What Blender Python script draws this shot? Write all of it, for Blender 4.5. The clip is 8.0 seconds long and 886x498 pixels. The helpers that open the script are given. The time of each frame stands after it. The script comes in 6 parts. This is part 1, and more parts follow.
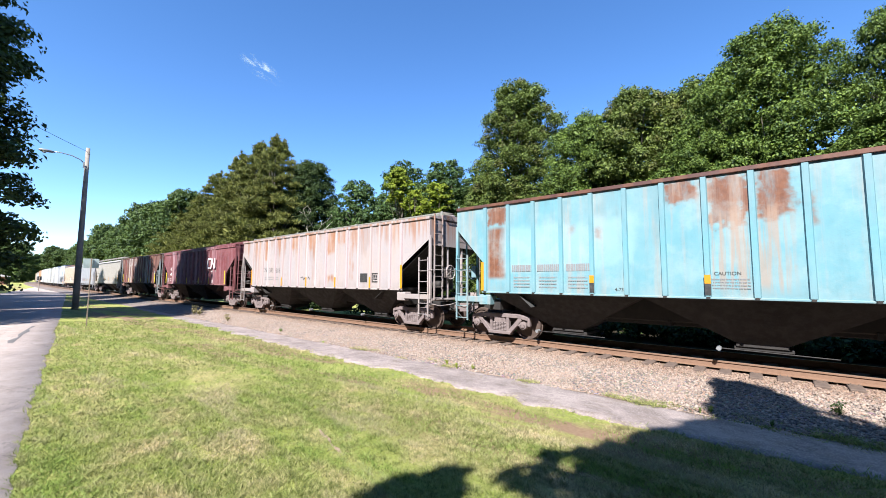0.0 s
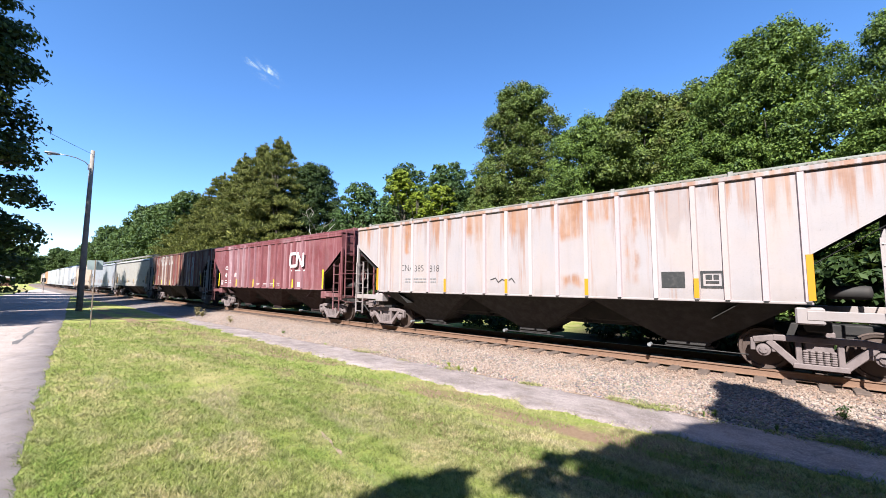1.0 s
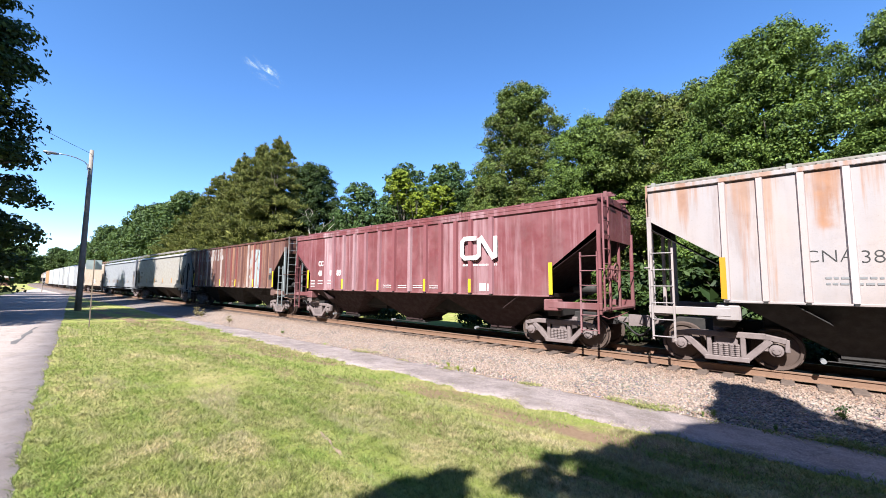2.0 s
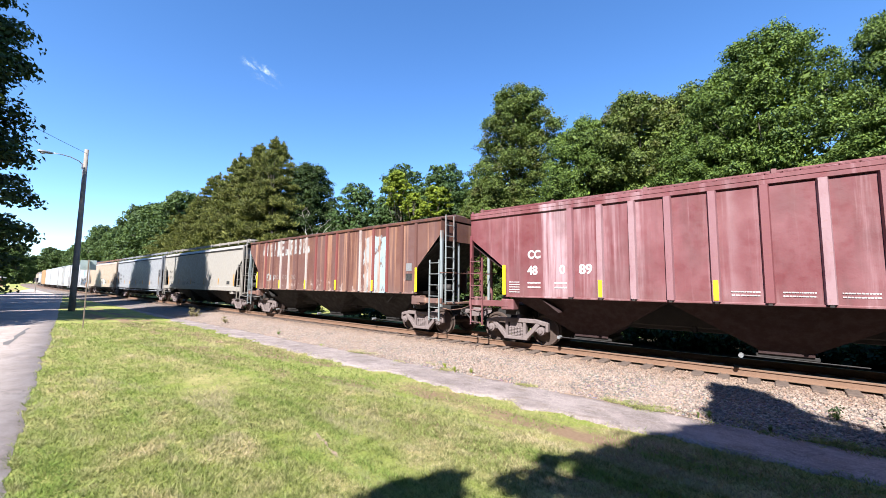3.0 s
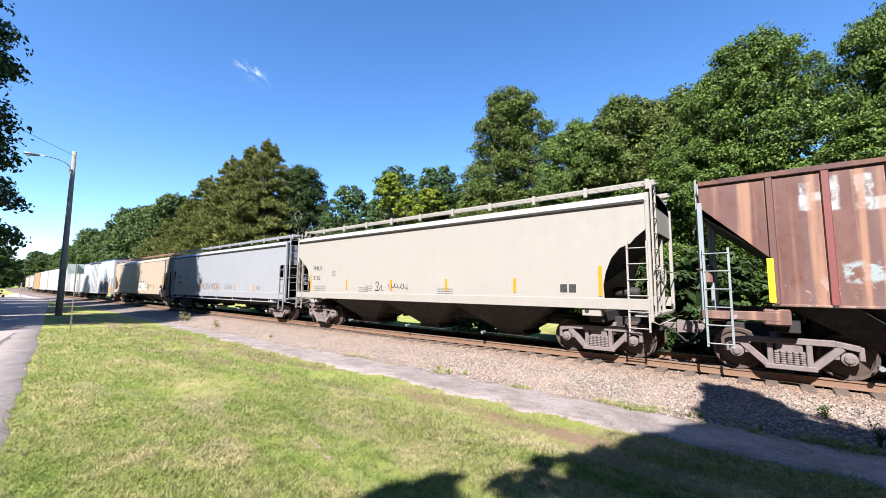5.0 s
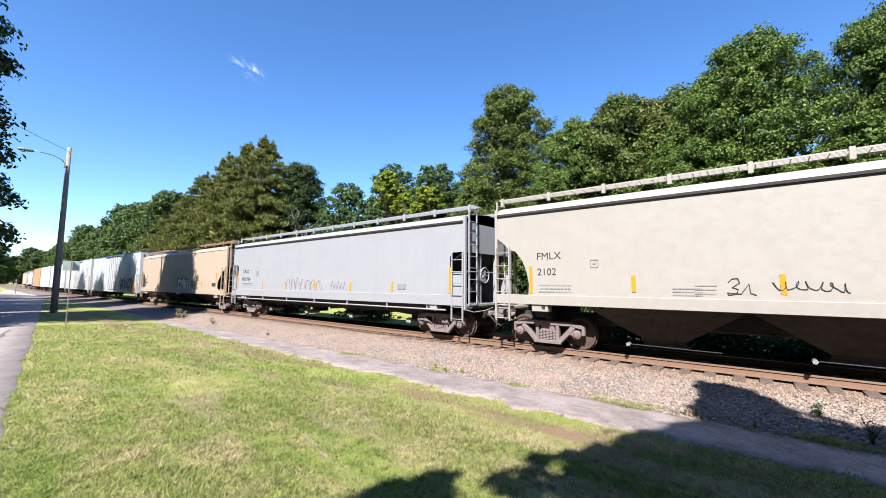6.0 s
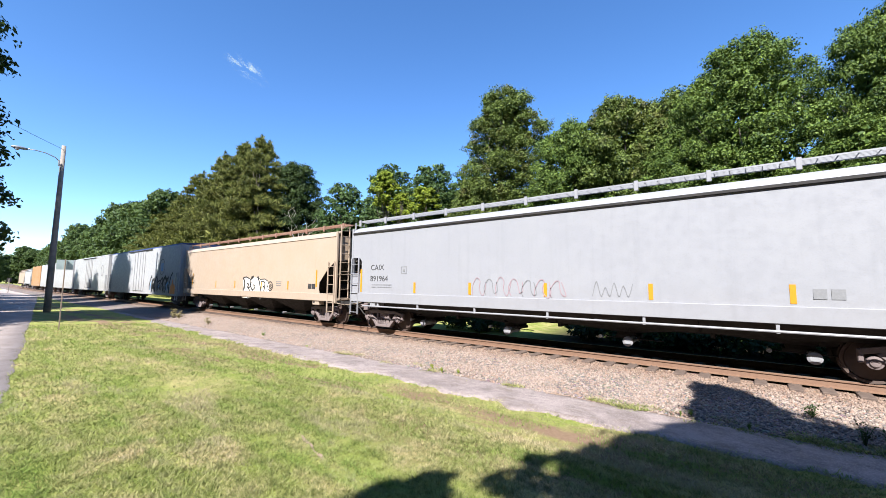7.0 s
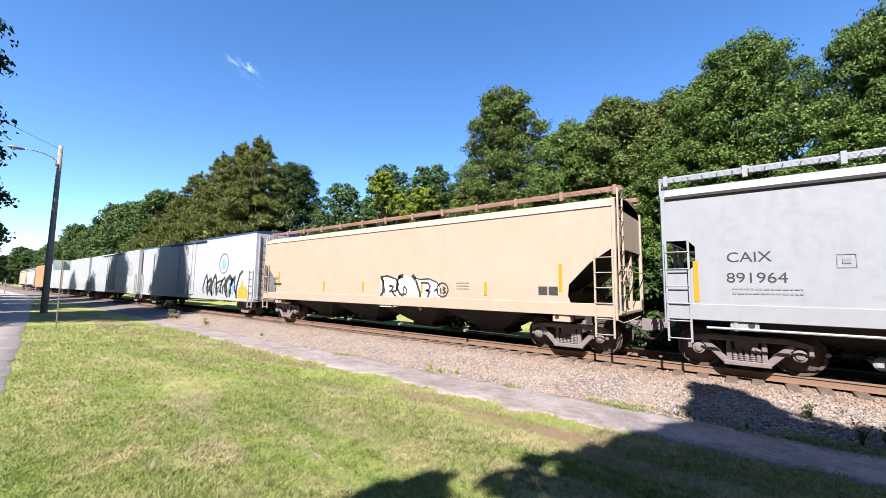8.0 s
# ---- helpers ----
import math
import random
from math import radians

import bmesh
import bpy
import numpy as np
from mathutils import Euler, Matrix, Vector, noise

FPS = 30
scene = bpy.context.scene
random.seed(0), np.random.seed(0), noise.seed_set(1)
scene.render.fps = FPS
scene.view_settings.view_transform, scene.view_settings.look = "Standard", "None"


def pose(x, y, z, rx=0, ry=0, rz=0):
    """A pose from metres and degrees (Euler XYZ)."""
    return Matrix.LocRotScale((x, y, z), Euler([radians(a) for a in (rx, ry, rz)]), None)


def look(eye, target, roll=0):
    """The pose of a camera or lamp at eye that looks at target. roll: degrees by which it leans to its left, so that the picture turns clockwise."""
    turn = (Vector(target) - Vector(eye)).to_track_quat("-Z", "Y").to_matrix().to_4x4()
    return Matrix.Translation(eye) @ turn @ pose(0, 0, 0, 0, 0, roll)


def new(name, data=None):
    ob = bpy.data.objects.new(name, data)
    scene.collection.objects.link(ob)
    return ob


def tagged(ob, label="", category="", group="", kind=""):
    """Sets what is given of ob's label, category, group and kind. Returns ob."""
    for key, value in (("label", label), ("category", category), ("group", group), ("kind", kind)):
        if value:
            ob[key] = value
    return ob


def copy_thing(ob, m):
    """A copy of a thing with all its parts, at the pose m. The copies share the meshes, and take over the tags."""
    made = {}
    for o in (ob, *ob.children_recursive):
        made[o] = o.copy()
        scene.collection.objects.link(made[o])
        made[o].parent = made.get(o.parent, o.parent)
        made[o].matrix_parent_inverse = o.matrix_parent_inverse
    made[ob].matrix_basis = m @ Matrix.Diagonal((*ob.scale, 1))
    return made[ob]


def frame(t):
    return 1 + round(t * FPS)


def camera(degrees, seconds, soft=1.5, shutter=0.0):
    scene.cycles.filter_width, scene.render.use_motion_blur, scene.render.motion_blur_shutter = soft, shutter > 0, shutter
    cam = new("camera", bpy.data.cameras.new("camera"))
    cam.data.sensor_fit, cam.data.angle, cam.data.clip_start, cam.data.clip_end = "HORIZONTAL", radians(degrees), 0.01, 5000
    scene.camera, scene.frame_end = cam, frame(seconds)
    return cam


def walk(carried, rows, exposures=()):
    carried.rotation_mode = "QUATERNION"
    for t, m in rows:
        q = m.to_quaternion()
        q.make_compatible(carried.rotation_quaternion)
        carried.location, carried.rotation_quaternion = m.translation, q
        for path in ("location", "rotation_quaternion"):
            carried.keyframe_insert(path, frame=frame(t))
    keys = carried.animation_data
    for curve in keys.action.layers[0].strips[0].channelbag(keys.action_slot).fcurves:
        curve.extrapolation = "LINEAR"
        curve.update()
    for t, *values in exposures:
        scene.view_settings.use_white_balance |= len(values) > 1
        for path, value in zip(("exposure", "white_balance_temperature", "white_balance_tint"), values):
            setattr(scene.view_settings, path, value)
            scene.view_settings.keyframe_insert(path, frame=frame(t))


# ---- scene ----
# camera: hand-held on one spot beside the line, turning a little
EYE = (0.0, -12.258, 1.857)
cam = camera(97.59, 8.0, soft=0.8)
TURNS = [  # seconds, heading from north towards west, tilt up, roll (degrees)
    (0.0, 40.356, 4.719, 0.299),
    (0.5, 40.577, 4.926, 0.402),
    (1.0, 40.699, 5.044, 0.400),
    (1.5, 40.704, 5.038, 0.406),
    (3.0, 40.152, 5.206, 0.561),
    (3.5, 39.944, 5.435, 0.562),
    (4.0, 39.721, 5.634, 0.449),
    (4.5, 39.430, 5.671, 0.310),
    (6.0, 38.790, 5.240, 0.414),
    (6.5, 38.592, 5.267, 0.550),
    (7.0, 38.328, 5.335, 0.623),
    (7.5, 38.147, 5.363, 0.627),
    (8.0, 38.101, 5.380, 0.592),
]


def cam_pose(heading, tilt, roll):
    h, p = radians(heading), radians(tilt)
    aim = Vector(EYE) + Vector((-math.sin(h) * math.cos(p), math.cos(h) * math.cos(p), math.sin(p)))
    return look(EYE, aim, roll)


walk(cam, [(t, cam_pose(a, b, c)) for t, a, b, c in TURNS], [(t, stops, 6280, 10) for t, stops in ((0.0, 1.59), (1.5, 1.58), (3.0, 1.64), (4.5, 1.62), (6.0, 1.56), (8.0, 1.55))])

# ---- world, sun, exposure ----
SUN_EL, SUN_AZ = radians(45), radians(20)   # azimuth from south towards east
SUN_DIR = Vector((math.sin(SUN_AZ) * math.cos(SUN_EL), -math.cos(SUN_AZ) * math.cos(SUN_EL), math.sin(SUN_EL)))
world = bpy.data.worlds.new("sky")
scene.world = world
world.use_nodes = True
sky = world.node_tree.nodes.new("ShaderNodeTexSky")
sky.sky_type, sky.sun_disc = "NISHITA", False
sky.sun_elevation = SUN_EL
sky.sun_rotation = math.atan2(SUN_DIR.x, SUN_DIR.y)
sky.air_density, sky.dust_density, sky.ozone_density = 0.8, 0.0, 2.2
back = world.node_tree.nodes["Background"]
deep = world.node_tree.nodes.new("ShaderNodeHueSaturation")      # a clear, deep blue summer sky
deep.inputs["Hue"].default_value, deep.inputs["Saturation"].default_value, deep.inputs["Value"].default_value = 0.504, 1.2, 1.33
world.node_tree.links.new(sky.outputs[0], deep.inputs["Color"])
world.node_tree.links.new(deep.outputs[0], back.inputs[0])
back.inputs[1].default_value = 0.075
sun = new("sun", bpy.data.lights.new("sun", "SUN"))
sun.data.energy, sun.data.angle, sun.data.color = 5.0, radians(0.5), (1.0, 0.965, 0.925)
sun.matrix_world = look(SUN_DIR * 50, (0, 0, 0))

# ---- node helpers ----
class Nodes:
    """A small builder for node materials."""

    def __init__(self, name, rough=0.6, metal=0.0, spec=0.4):
        self.mat = bpy.data.materials.new(name)
        self.mat.use_nodes = True
        self.tree = self.mat.node_tree
        self.bsdf = self.tree.nodes["Principled BSDF"]
        self.bsdf.inputs["Roughness"].default_value = rough
        self.bsdf.inputs["Metallic"].default_value = metal
        self.bsdf.inputs["Specular IOR Level"].default_value = spec
        self.coord = self.tree.nodes.new("ShaderNodeTexCoord").outputs["Object"]

    def link(self, a, socket):
        if isinstance(a, (int, float)):
            socket.default_value = a
        elif isinstance(a, tuple):
            socket.default_value = (*a, 1.0) if len(a) == 3 and len(socket.default_value) == 4 else a
        else:
            self.tree.links.new(a, socket)

    def math(self, op, a, b=0.0, clamp=False):
        n = self.tree.nodes.new("ShaderNodeMath")
        n.operation, n.use_clamp = op, clamp
        self.link(a, n.inputs[0])
        self.link(b, n.inputs[1])
        return n.outputs[0]

    def mapped(self, scale=(1, 1, 1), shift=(0, 0, 0), vec=None):
        n = self.tree.nodes.new("ShaderNodeMapping")
        self.link(vec or self.coord, n.inputs["Vector"])
        n.inputs["Scale"].default_value, n.inputs["Location"].default_value = scale, shift
        return n.outputs[0]

    def noise(self, scale=5.0, detail=4.0, rough=0.55, vec=None, stretch=None, shift=(0, 0, 0), distort=0.0):
        n = self.tree.nodes.new("ShaderNodeTexNoise")
        if stretch or shift != (0, 0, 0):
            vec = self.mapped(stretch or (1, 1, 1), shift, vec)
        self.link(vec or self.coord, n.inputs["Vector"])
        n.inputs["Scale"].default_value, n.inputs["Detail"].default_value = scale, detail
        n.inputs["Roughness"].default_value, n.inputs["Distortion"].default_value = rough, distort
        return n.outputs["Fac"]

    def cells(self, scale=5.0, out="Distance", vec=None, feature="F1"):
        n = self.tree.nodes.new("ShaderNodeTexVoronoi")
        n.feature = feature
        self.link(vec or self.coord, n.inputs["Vector"])
        n.inputs["Scale"].default_value = scale
        return n.outputs[out]

    def ramp(self, fac, lo, hi, a=0.0, b=1.0):
        n = self.tree.nodes.new("ShaderNodeMapRange")
        n.interpolation_type = "SMOOTHSTEP"
        self.link(fac, n.inputs["Value"])
        for k, v in (("From Min", lo), ("From Max", hi), ("To Min", a), ("To Max", b)):
            n.inputs[k].default_value = v
        return n.outputs[0]

    def mix(self, fac, a, b, kind="MIX"):
        n = self.tree.nodes.new("ShaderNodeMix")
        n.data_type, n.blend_type = "RGBA", kind
        self.link(fac, n.inputs["Factor"])
        self.link(a, n.inputs[6])
        self.link(b, n.inputs[7])
        return n.outputs[2]

    def axis(self, which):
        n = self.tree.nodes.new("ShaderNodeSeparateXYZ")
        self.link(self.coord, n.inputs[0])
        return n.outputs[which]

    def rect(self, x0, x1, z0, z1, soft=0.05, wob=0.0, wscale=3.0):
        """1 inside a stretch of the side (x and z of the object), with wobbly borders."""
        x, z = self.axis(0), self.axis(2)
        if wob:
            w = self.math("MULTIPLY", self.math("SUBTRACT", self.noise(wscale, 3), 0.5), wob)
            x, z = self.math("ADD", x, w), self.math("ADD", z, w)
        a = self.math("MULTIPLY", self.ramp(x, x0 - soft, x0 + soft), self.ramp(x, x1 + soft, x1 - soft))
        b = self.math("MULTIPLY", self.ramp(z, z0 - soft, z0 + soft), self.ramp(z, z1 + soft, z1 - soft))
        return self.math("MULTIPLY", a, b)

    def island(self):
        return self.tree.nodes.new("ShaderNodeNewGeometry").outputs["Random Per Island"]

    def chance(self):
        return self.tree.nodes.new("ShaderNodeObjectInfo").outputs["Random"]

    def bump(self, height, strength=0.3, dist=0.01):
        n = self.tree.nodes.new("ShaderNodeBump")
        n.inputs["Strength"].default_value, n.inputs["Distance"].default_value = strength, dist
        self.link(height, n.inputs["Height"])
        self.tree.links.new(n.outputs[0], self.bsdf.inputs["Normal"])
        return self

    def colour(self, c):
        self.link(c, self.bsdf.inputs["Base Color"])
        return self

    def rough(self, r):
        self.link(r, self.bsdf.inputs["Roughness"])
        return self

    def thin(self, c, amount):
        """Light that passes through a leaf or a blade."""
        t = self.tree.nodes.new("ShaderNodeBsdfTranslucent")
        self.link(c, t.inputs[0])
        m = self.tree.nodes.new("ShaderNodeMixShader")
        m.inputs[0].default_value = amount
        out = self.tree.nodes["Material Output"]
        self.tree.links.new(self.bsdf.outputs[0], m.inputs[1])
        self.tree.links.new(t.outputs[0], m.inputs[2])
        self.tree.links.new(m.outputs[0], out.inputs[0])
        return self


RUST_A, RUST_B = (0.075, 0.030, 0.020), (0.20, 0.085, 0.045)


def rust_tone(n):
    return n.mix(n.noise(9, 5), RUST_A, RUST_B)


def car_paint(name, base, streak=0.4, rust=0.35, fade=(0.8, 0.75, 0.7), fade_amt=0.25, grime=0.25, top=4.3, extra=None, seed=0.0, rough=0.5):
    """Weathered car paint: fading, dust, vertical dirt runs and rust that runs down from the top."""
    n = Nodes(name, rough)
    sh = (seed * 7.3, seed * 3.1, seed)
    c = n.mix(n.ramp(n.noise(0.9, 5, shift=sh), 0.35, 0.75, 0, fade_amt), base, fade)
    runs = n.noise(2.6, 5, 0.6, stretch=(2.2, 2.2, 0.16), shift=sh)
    c = n.mix(n.math("MULTIPLY", n.ramp(runs, 0.48, 0.72), streak), c, tuple(v * 0.55 for v in base))
    z = n.axis(2)
    high = n.ramp(z, top - 2.2, top)
    rmask = n.math("MULTIPLY", n.ramp(n.math("ADD", n.noise(1.5, 6, 0.62, stretch=(1.6, 1.6, 0.22), shift=sh), n.math("MULTIPLY", high, 0.16)), 0.60, 0.72), rust, True)
    c = n.mix(rmask, c, rust_tone(n))
    spots = n.ramp(n.noise(14, 6, 0.7, shift=sh), 0.66, 0.74, 0, min(1.0, rust * 1.4))
    c = n.mix(spots, c, RUST_A)
    if extra:
        c = extra(n, c)
    low = n.math("MULTIPLY", n.ramp(z, 2.1, 1.3), n.noise(4, 4))
    c = n.mix(n.math("MULTIPLY", low, grime * 2, True), c, (0.16, 0.13, 0.11))
    c = n.mix(n.ramp(n.noise(30, 4), 0.5, 0.8, 0, 0.12), c, (0.12, 0.1, 0.09))
    n.colour(c).rough(n.ramp(n.noise(6, 4), 0.3, 0.7, rough - 0.1, rough + 0.2))
    return n.bump(n.math("ADD", n.noise(1.6, 3), n.math("MULTIPLY", n.noise(40, 3), 0.15)), 0.35, 0.02).mat


def plain(name, base, rough=0.6, metal=0.0, dirt=0.3, dirt_col=(0.08, 0.07, 0.06), scale=6.0):
    n = Nodes(name, rough, metal)
    c = n.mix(n.ramp(n.noise(scale, 5), 0.4, 0.75, 0, dirt), base, dirt_col)
    c = n.mix(n.ramp(n.noise(scale * 9, 4), 0.45, 0.8, 0, dirt * 0.5), c, tuple(min(1, v * 1.6) for v in base))
    return n.colour(c).bump(n.noise(scale * 8, 4), 0.2, 0.01).mat

# ---- materials ----
def make_grass_ground():
    n = Nodes("lawn", 0.9, spec=0.1)
    big, mid, fine = n.noise(0.35, 4), n.noise(1.7, 5), n.noise(26, 5, 0.7)
    c = n.mix(n.ramp(mid, 0.35, 0.7), (0.223, 0.260, 0.054), (0.418, 0.352, 0.151))
    c = n.mix(n.ramp(big, 0.4, 0.65, 0, 0.75), c, (0.289, 0.304, 0.086))
    c = n.mix(n.ramp(fine, 0.4, 0.72, 0, 0.6), c, (0.071, 0.094, 0.021))
    bare = n.math("MULTIPLY", n.ramp(n.noise(0.8, 5, 0.6, stretch=(0.5, 1.3, 1)), 0.46, 0.58), n.ramp(n.axis(1), -9.2, -7.4))
    bare = n.math("MULTIPLY", bare, n.ramp(n.axis(1), -5.4, -6.4))
    c = n.mix(n.math("MULTIPLY", bare, 1.0), c, n.mix(n.noise(20, 4), (0.170, 0.102, 0.062), (0.287, 0.198, 0.130)))
    # Leaf litter north of the track, blackened to hold the shade there.
    shaded_litter = n.math("MULTIPLY", n.ramp(n.axis(1), 3.0, 4.4), n.ramp(n.axis(0), -9.5, -6.5))
    c = n.mix(shaded_litter, c, n.mix(n.noise(8, 5, 0.7), (0.019, 0.016, 0.011), (0.058, 0.045, 0.030)))
    return n.colour(c).bump(n.math("ADD", fine, n.noise(90, 3)), 0.8, 0.03).mat


def make_blade():
    n = Nodes("grass_blade", 0.7, spec=0.15)
    patch = n.ramp(n.noise(1.7, 5), 0.35, 0.7)
    r = n.island()
    c = n.mix(n.math("ADD", n.math("MULTIPLY", patch, 0.6), n.math("MULTIPLY", r, 0.45), True), (0.243, 0.302, 0.068), (0.597, 0.472, 0.292))
    c = n.mix(n.ramp(n.noise(0.35, 4), 0.4, 0.65, 0, 0.4), c, (0.363, 0.371, 0.135))
    mown = n.noise(1.0, 4, 0.6, stretch=(0.16, 1.5, 1), shift=(1, 4, 0))
    c = n.mix(n.ramp(mown, 0.46, 0.62, 0, 0.85), c, (0.218, 0.309, 0.064))
    c = n.mix(n.ramp(n.noise(11, 5, 0.75), 0.47, 0.60, 0, 0.75), c, (0.100, 0.124, 0.030))
    c = n.mix(n.ramp(n.noise(3.2, 5, 0.7, shift=(6, 1, 0)), 0.52, 0.64, 0, 0.32), c, (0.489, 0.388, 0.269))
    c = n.mix(n.ramp(n.noise(1.4, 5, 0.7, shift=(2, 9, 0)), 0.52, 0.66, 0, 0.5), c, (0.167, 0.221, 0.051))
    c = n.mix(n.ramp(n.math("FRACT", n.math("MULTIPLY", r, 13.0)), 0.62, 0.95, 0, 0.7), c, (0.064, 0.086, 0.024))
    c = n.mix(n.ramp(n.noise(0.9, 4, stretch=(0.45, 1.6, 1), shift=(5, 2, 0)), 0.54, 0.68, 0, 0.38), c, (0.500, 0.386, 0.292))
    return n.colour(c).thin(c, 0.42).mat


def make_asphalt(name, lo, hi, crack=True):
    n = Nodes(name, 0.88, spec=0.25)
    c = n.mix(n.ramp(n.noise(1.6, 7, 0.7), 0.3, 0.7), lo, hi)
    c = n.mix(n.ramp(n.noise(7, 5, 0.7), 0.5, 0.75, 0, 0.45), c, tuple(v * 0.6 for v in lo))
    c = n.mix(n.ramp(n.noise(120, 3, 0.7), 0.42, 0.68, 0, 0.5), c, tuple(v * 0.5 for v in lo))
    c = n.mix(n.ramp(n.cells(160), 0.0, 0.35, 0.35, 0), c, (0.259, 0.239, 0.221))
    c = n.mix(n.ramp(n.noise(2.4, 6, 0.7, stretch=(0.6, 1, 1), shift=(2, 7, 0)), 0.5, 0.68, 0, 0.55 if name == "worn_asphalt" else 0.15), c, (0.130, 0.094, 0.065))
    c = n.mix(n.ramp(n.cells(38), 0.12, 0.5, 0.5 if name == "worn_asphalt" else 0.1, 0), c, tuple(v * 1.5 for v in hi))
    if crack:
        d = n.cells(0.42, vec=n.mapped(vec=None, scale=(0.5, 1.1, 1)), feature="DISTANCE_TO_EDGE")
        d = n.math("ADD", d, n.math("MULTIPLY", n.math("SUBTRACT", n.noise(2.2, 6, 0.65), 0.5), 0.42))
        c = n.mix(n.ramp(n.math("ABSOLUTE", d), 0.012, 0.0, 0, 0.45), c, tuple(v * 0.35 for v in lo))
    return n.colour(c).bump(n.noise(140, 4, 0.7), 0.6, 0.01).mat


def make_ballast(name, per_stone):
    n = Nodes(name, 0.9, spec=0.2)
    r = n.island() if per_stone else n.cells(24, "Color")
    if per_stone:
        c = n.mix(r, (0.211, 0.164, 0.131), (0.321, 0.259, 0.212))
        c = n.mix(n.ramp(n.math("FRACT", n.math("MULTIPLY", r, 17.0)), 0.6, 0.85, 0, 0.75), c, (0.231, 0.145, 0.107))
        c = n.mix(n.ramp(n.math("FRACT", n.math("MULTIPLY", r, 41.0)), 0.62, 0.85, 0, 0.7), c, (0.121, 0.101, 0.093))
    else:
        c = n.mix(0.85, r, (0.221, 0.174, 0.144))
        c = n.mix(n.ramp(n.cells(24), 0.1, 0.6, 0, 0.8), c, (0.061, 0.050, 0.046))
    rusty = n.ramp(n.math("ABSOLUTE", n.axis(1)), 2.6, 1.2, 0, 0.5)
    c = n.mix(rusty, c, (0.165, 0.096, 0.059))
    c = n.mix(n.ramp(n.noise(0.7, 4), 0.45, 0.7, 0, 0.35), c, (0.291, 0.222, 0.179))
    return n.colour(c).bump(n.noise(60, 4) if per_stone else n.cells(24), 0.5, 0.02).mat


def make_leaf(name, dark, light, warm=0.0):
    n = Nodes(name, 0.6, spec=0.22)
    c = n.mix(n.island(), dark, light)
    c = n.mix(n.ramp(n.noise(0.35, 3), 0.35, 0.7, 0, 0.4), c, tuple(v * 0.7 for v in dark))
    if warm:
        c = n.mix(n.ramp(n.noise(0.5, 3, shift=(3, 1, 8)), 0.5, 0.66, 0, warm), c, (0.10, 0.06, 0.025))
    return n.colour(c).thin(n.mix(0.5, c, (0.16, 0.22, 0.02)), 0.15).mat


def make_bark():
    n = Nodes("bark", 0.9)
    g = n.noise(7, 5, 0.65, stretch=(3, 3, 0.5))
    return n.colour(n.mix(g, (0.05, 0.04, 0.03), (0.19, 0.16, 0.13))).bump(g, 0.8, 0.04).mat


M_LAWN, M_BLADE = make_grass_ground(), make_blade()
M_ROAD = make_asphalt("road_asphalt", (0.315, 0.255, 0.222), (0.410, 0.340, 0.300))
M_PATH = make_asphalt("worn_asphalt", (0.140, 0.112, 0.102), (0.315, 0.260, 0.238))
M_BED, M_STONE = make_ballast("ballast_bed", False), make_ballast("ballast_stone", True)
M_LEAF = make_leaf("leaf_green", (0.025, 0.053, 0.010), (0.157, 0.223, 0.038))
M_LEAF_B = make_leaf("leaf_olive", (0.034, 0.057, 0.012), (0.166, 0.214, 0.042), 0.4)
M_LEAF_Y = make_leaf("leaf_yellow", (0.114, 0.162, 0.014), (0.247, 0.285, 0.024))
# Leaf green darkened to hold the shade on street trees, shrubs and brush.
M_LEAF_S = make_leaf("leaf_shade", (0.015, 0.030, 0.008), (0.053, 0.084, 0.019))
M_NEEDLE = make_leaf("needle", (0.048, 0.060, 0.014), (0.205, 0.208, 0.046), 0.15)
M_LEAF_A = make_leaf("leaf_bluish", (0.018, 0.042, 0.014), (0.105, 0.165, 0.045))
M_LEAF_F = make_leaf("leaf_far", (0.020, 0.042, 0.012), (0.098, 0.142, 0.034))
M_BARK = make_bark()
M_DEAD = plain("pale_dead_wood", (0.344, 0.312, 0.262), 0.85, dirt=0.3)
M_RAIL = plain("rail_steel", (0.190, 0.113, 0.074), 0.7, 0.2, 0.4, (0.113, 0.057, 0.035), 12)
M_RAILTOP = plain("polished_rail_head", (0.410, 0.377, 0.344), 0.35, 0.9, 0.2, (0.246, 0.164, 0.123), 20)
M_TIE = plain("creosoted_tie", (0.105, 0.075, 0.059), 0.9, 0, 0.5, (0.041, 0.030, 0.025), 8)
M_TRUCK = plain("truck_rust", (0.158, 0.124, 0.118), 0.75, 0.0, 0.45, (0.066, 0.050, 0.047), 7)
M_WHEEL = plain("wheel_steel", (0.085, 0.059, 0.048), 0.65, 0.3, 0.4, (0.027, 0.021, 0.019), 6)
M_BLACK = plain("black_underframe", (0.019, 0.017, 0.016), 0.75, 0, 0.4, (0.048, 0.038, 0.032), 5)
M_YELLOW = plain("yellow_reflector", (0.640, 0.480, 0.016), 0.45, 0, 0.12, (0.400, 0.280, 0.040), 8)
M_AMBER = plain("amber_reflector", (0.44, 0.20, 0.010), 0.45, 0, 0.15, (0.3, 0.16, 0.03), 8)
M_INK = plain("black_stencil", (0.024, 0.024, 0.024), 0.6, 0, 0.3, (0.120, 0.104, 0.096), 10)
M_GREYINK = plain("faded_stencil", (0.165, 0.165, 0.168), 0.6, 0, 0.4, (0.24, 0.24, 0.24), 20)
M_WHITEINK = plain("white_stencil", (0.600, 0.560, 0.544), 0.6, 0, 0.35, (0.360, 0.200, 0.176), 12)
M_WOODPOLE = plain("weathered_pole", (0.24, 0.21, 0.18), 0.9, 0, 0.5, (0.080, 0.068, 0.060), 3)
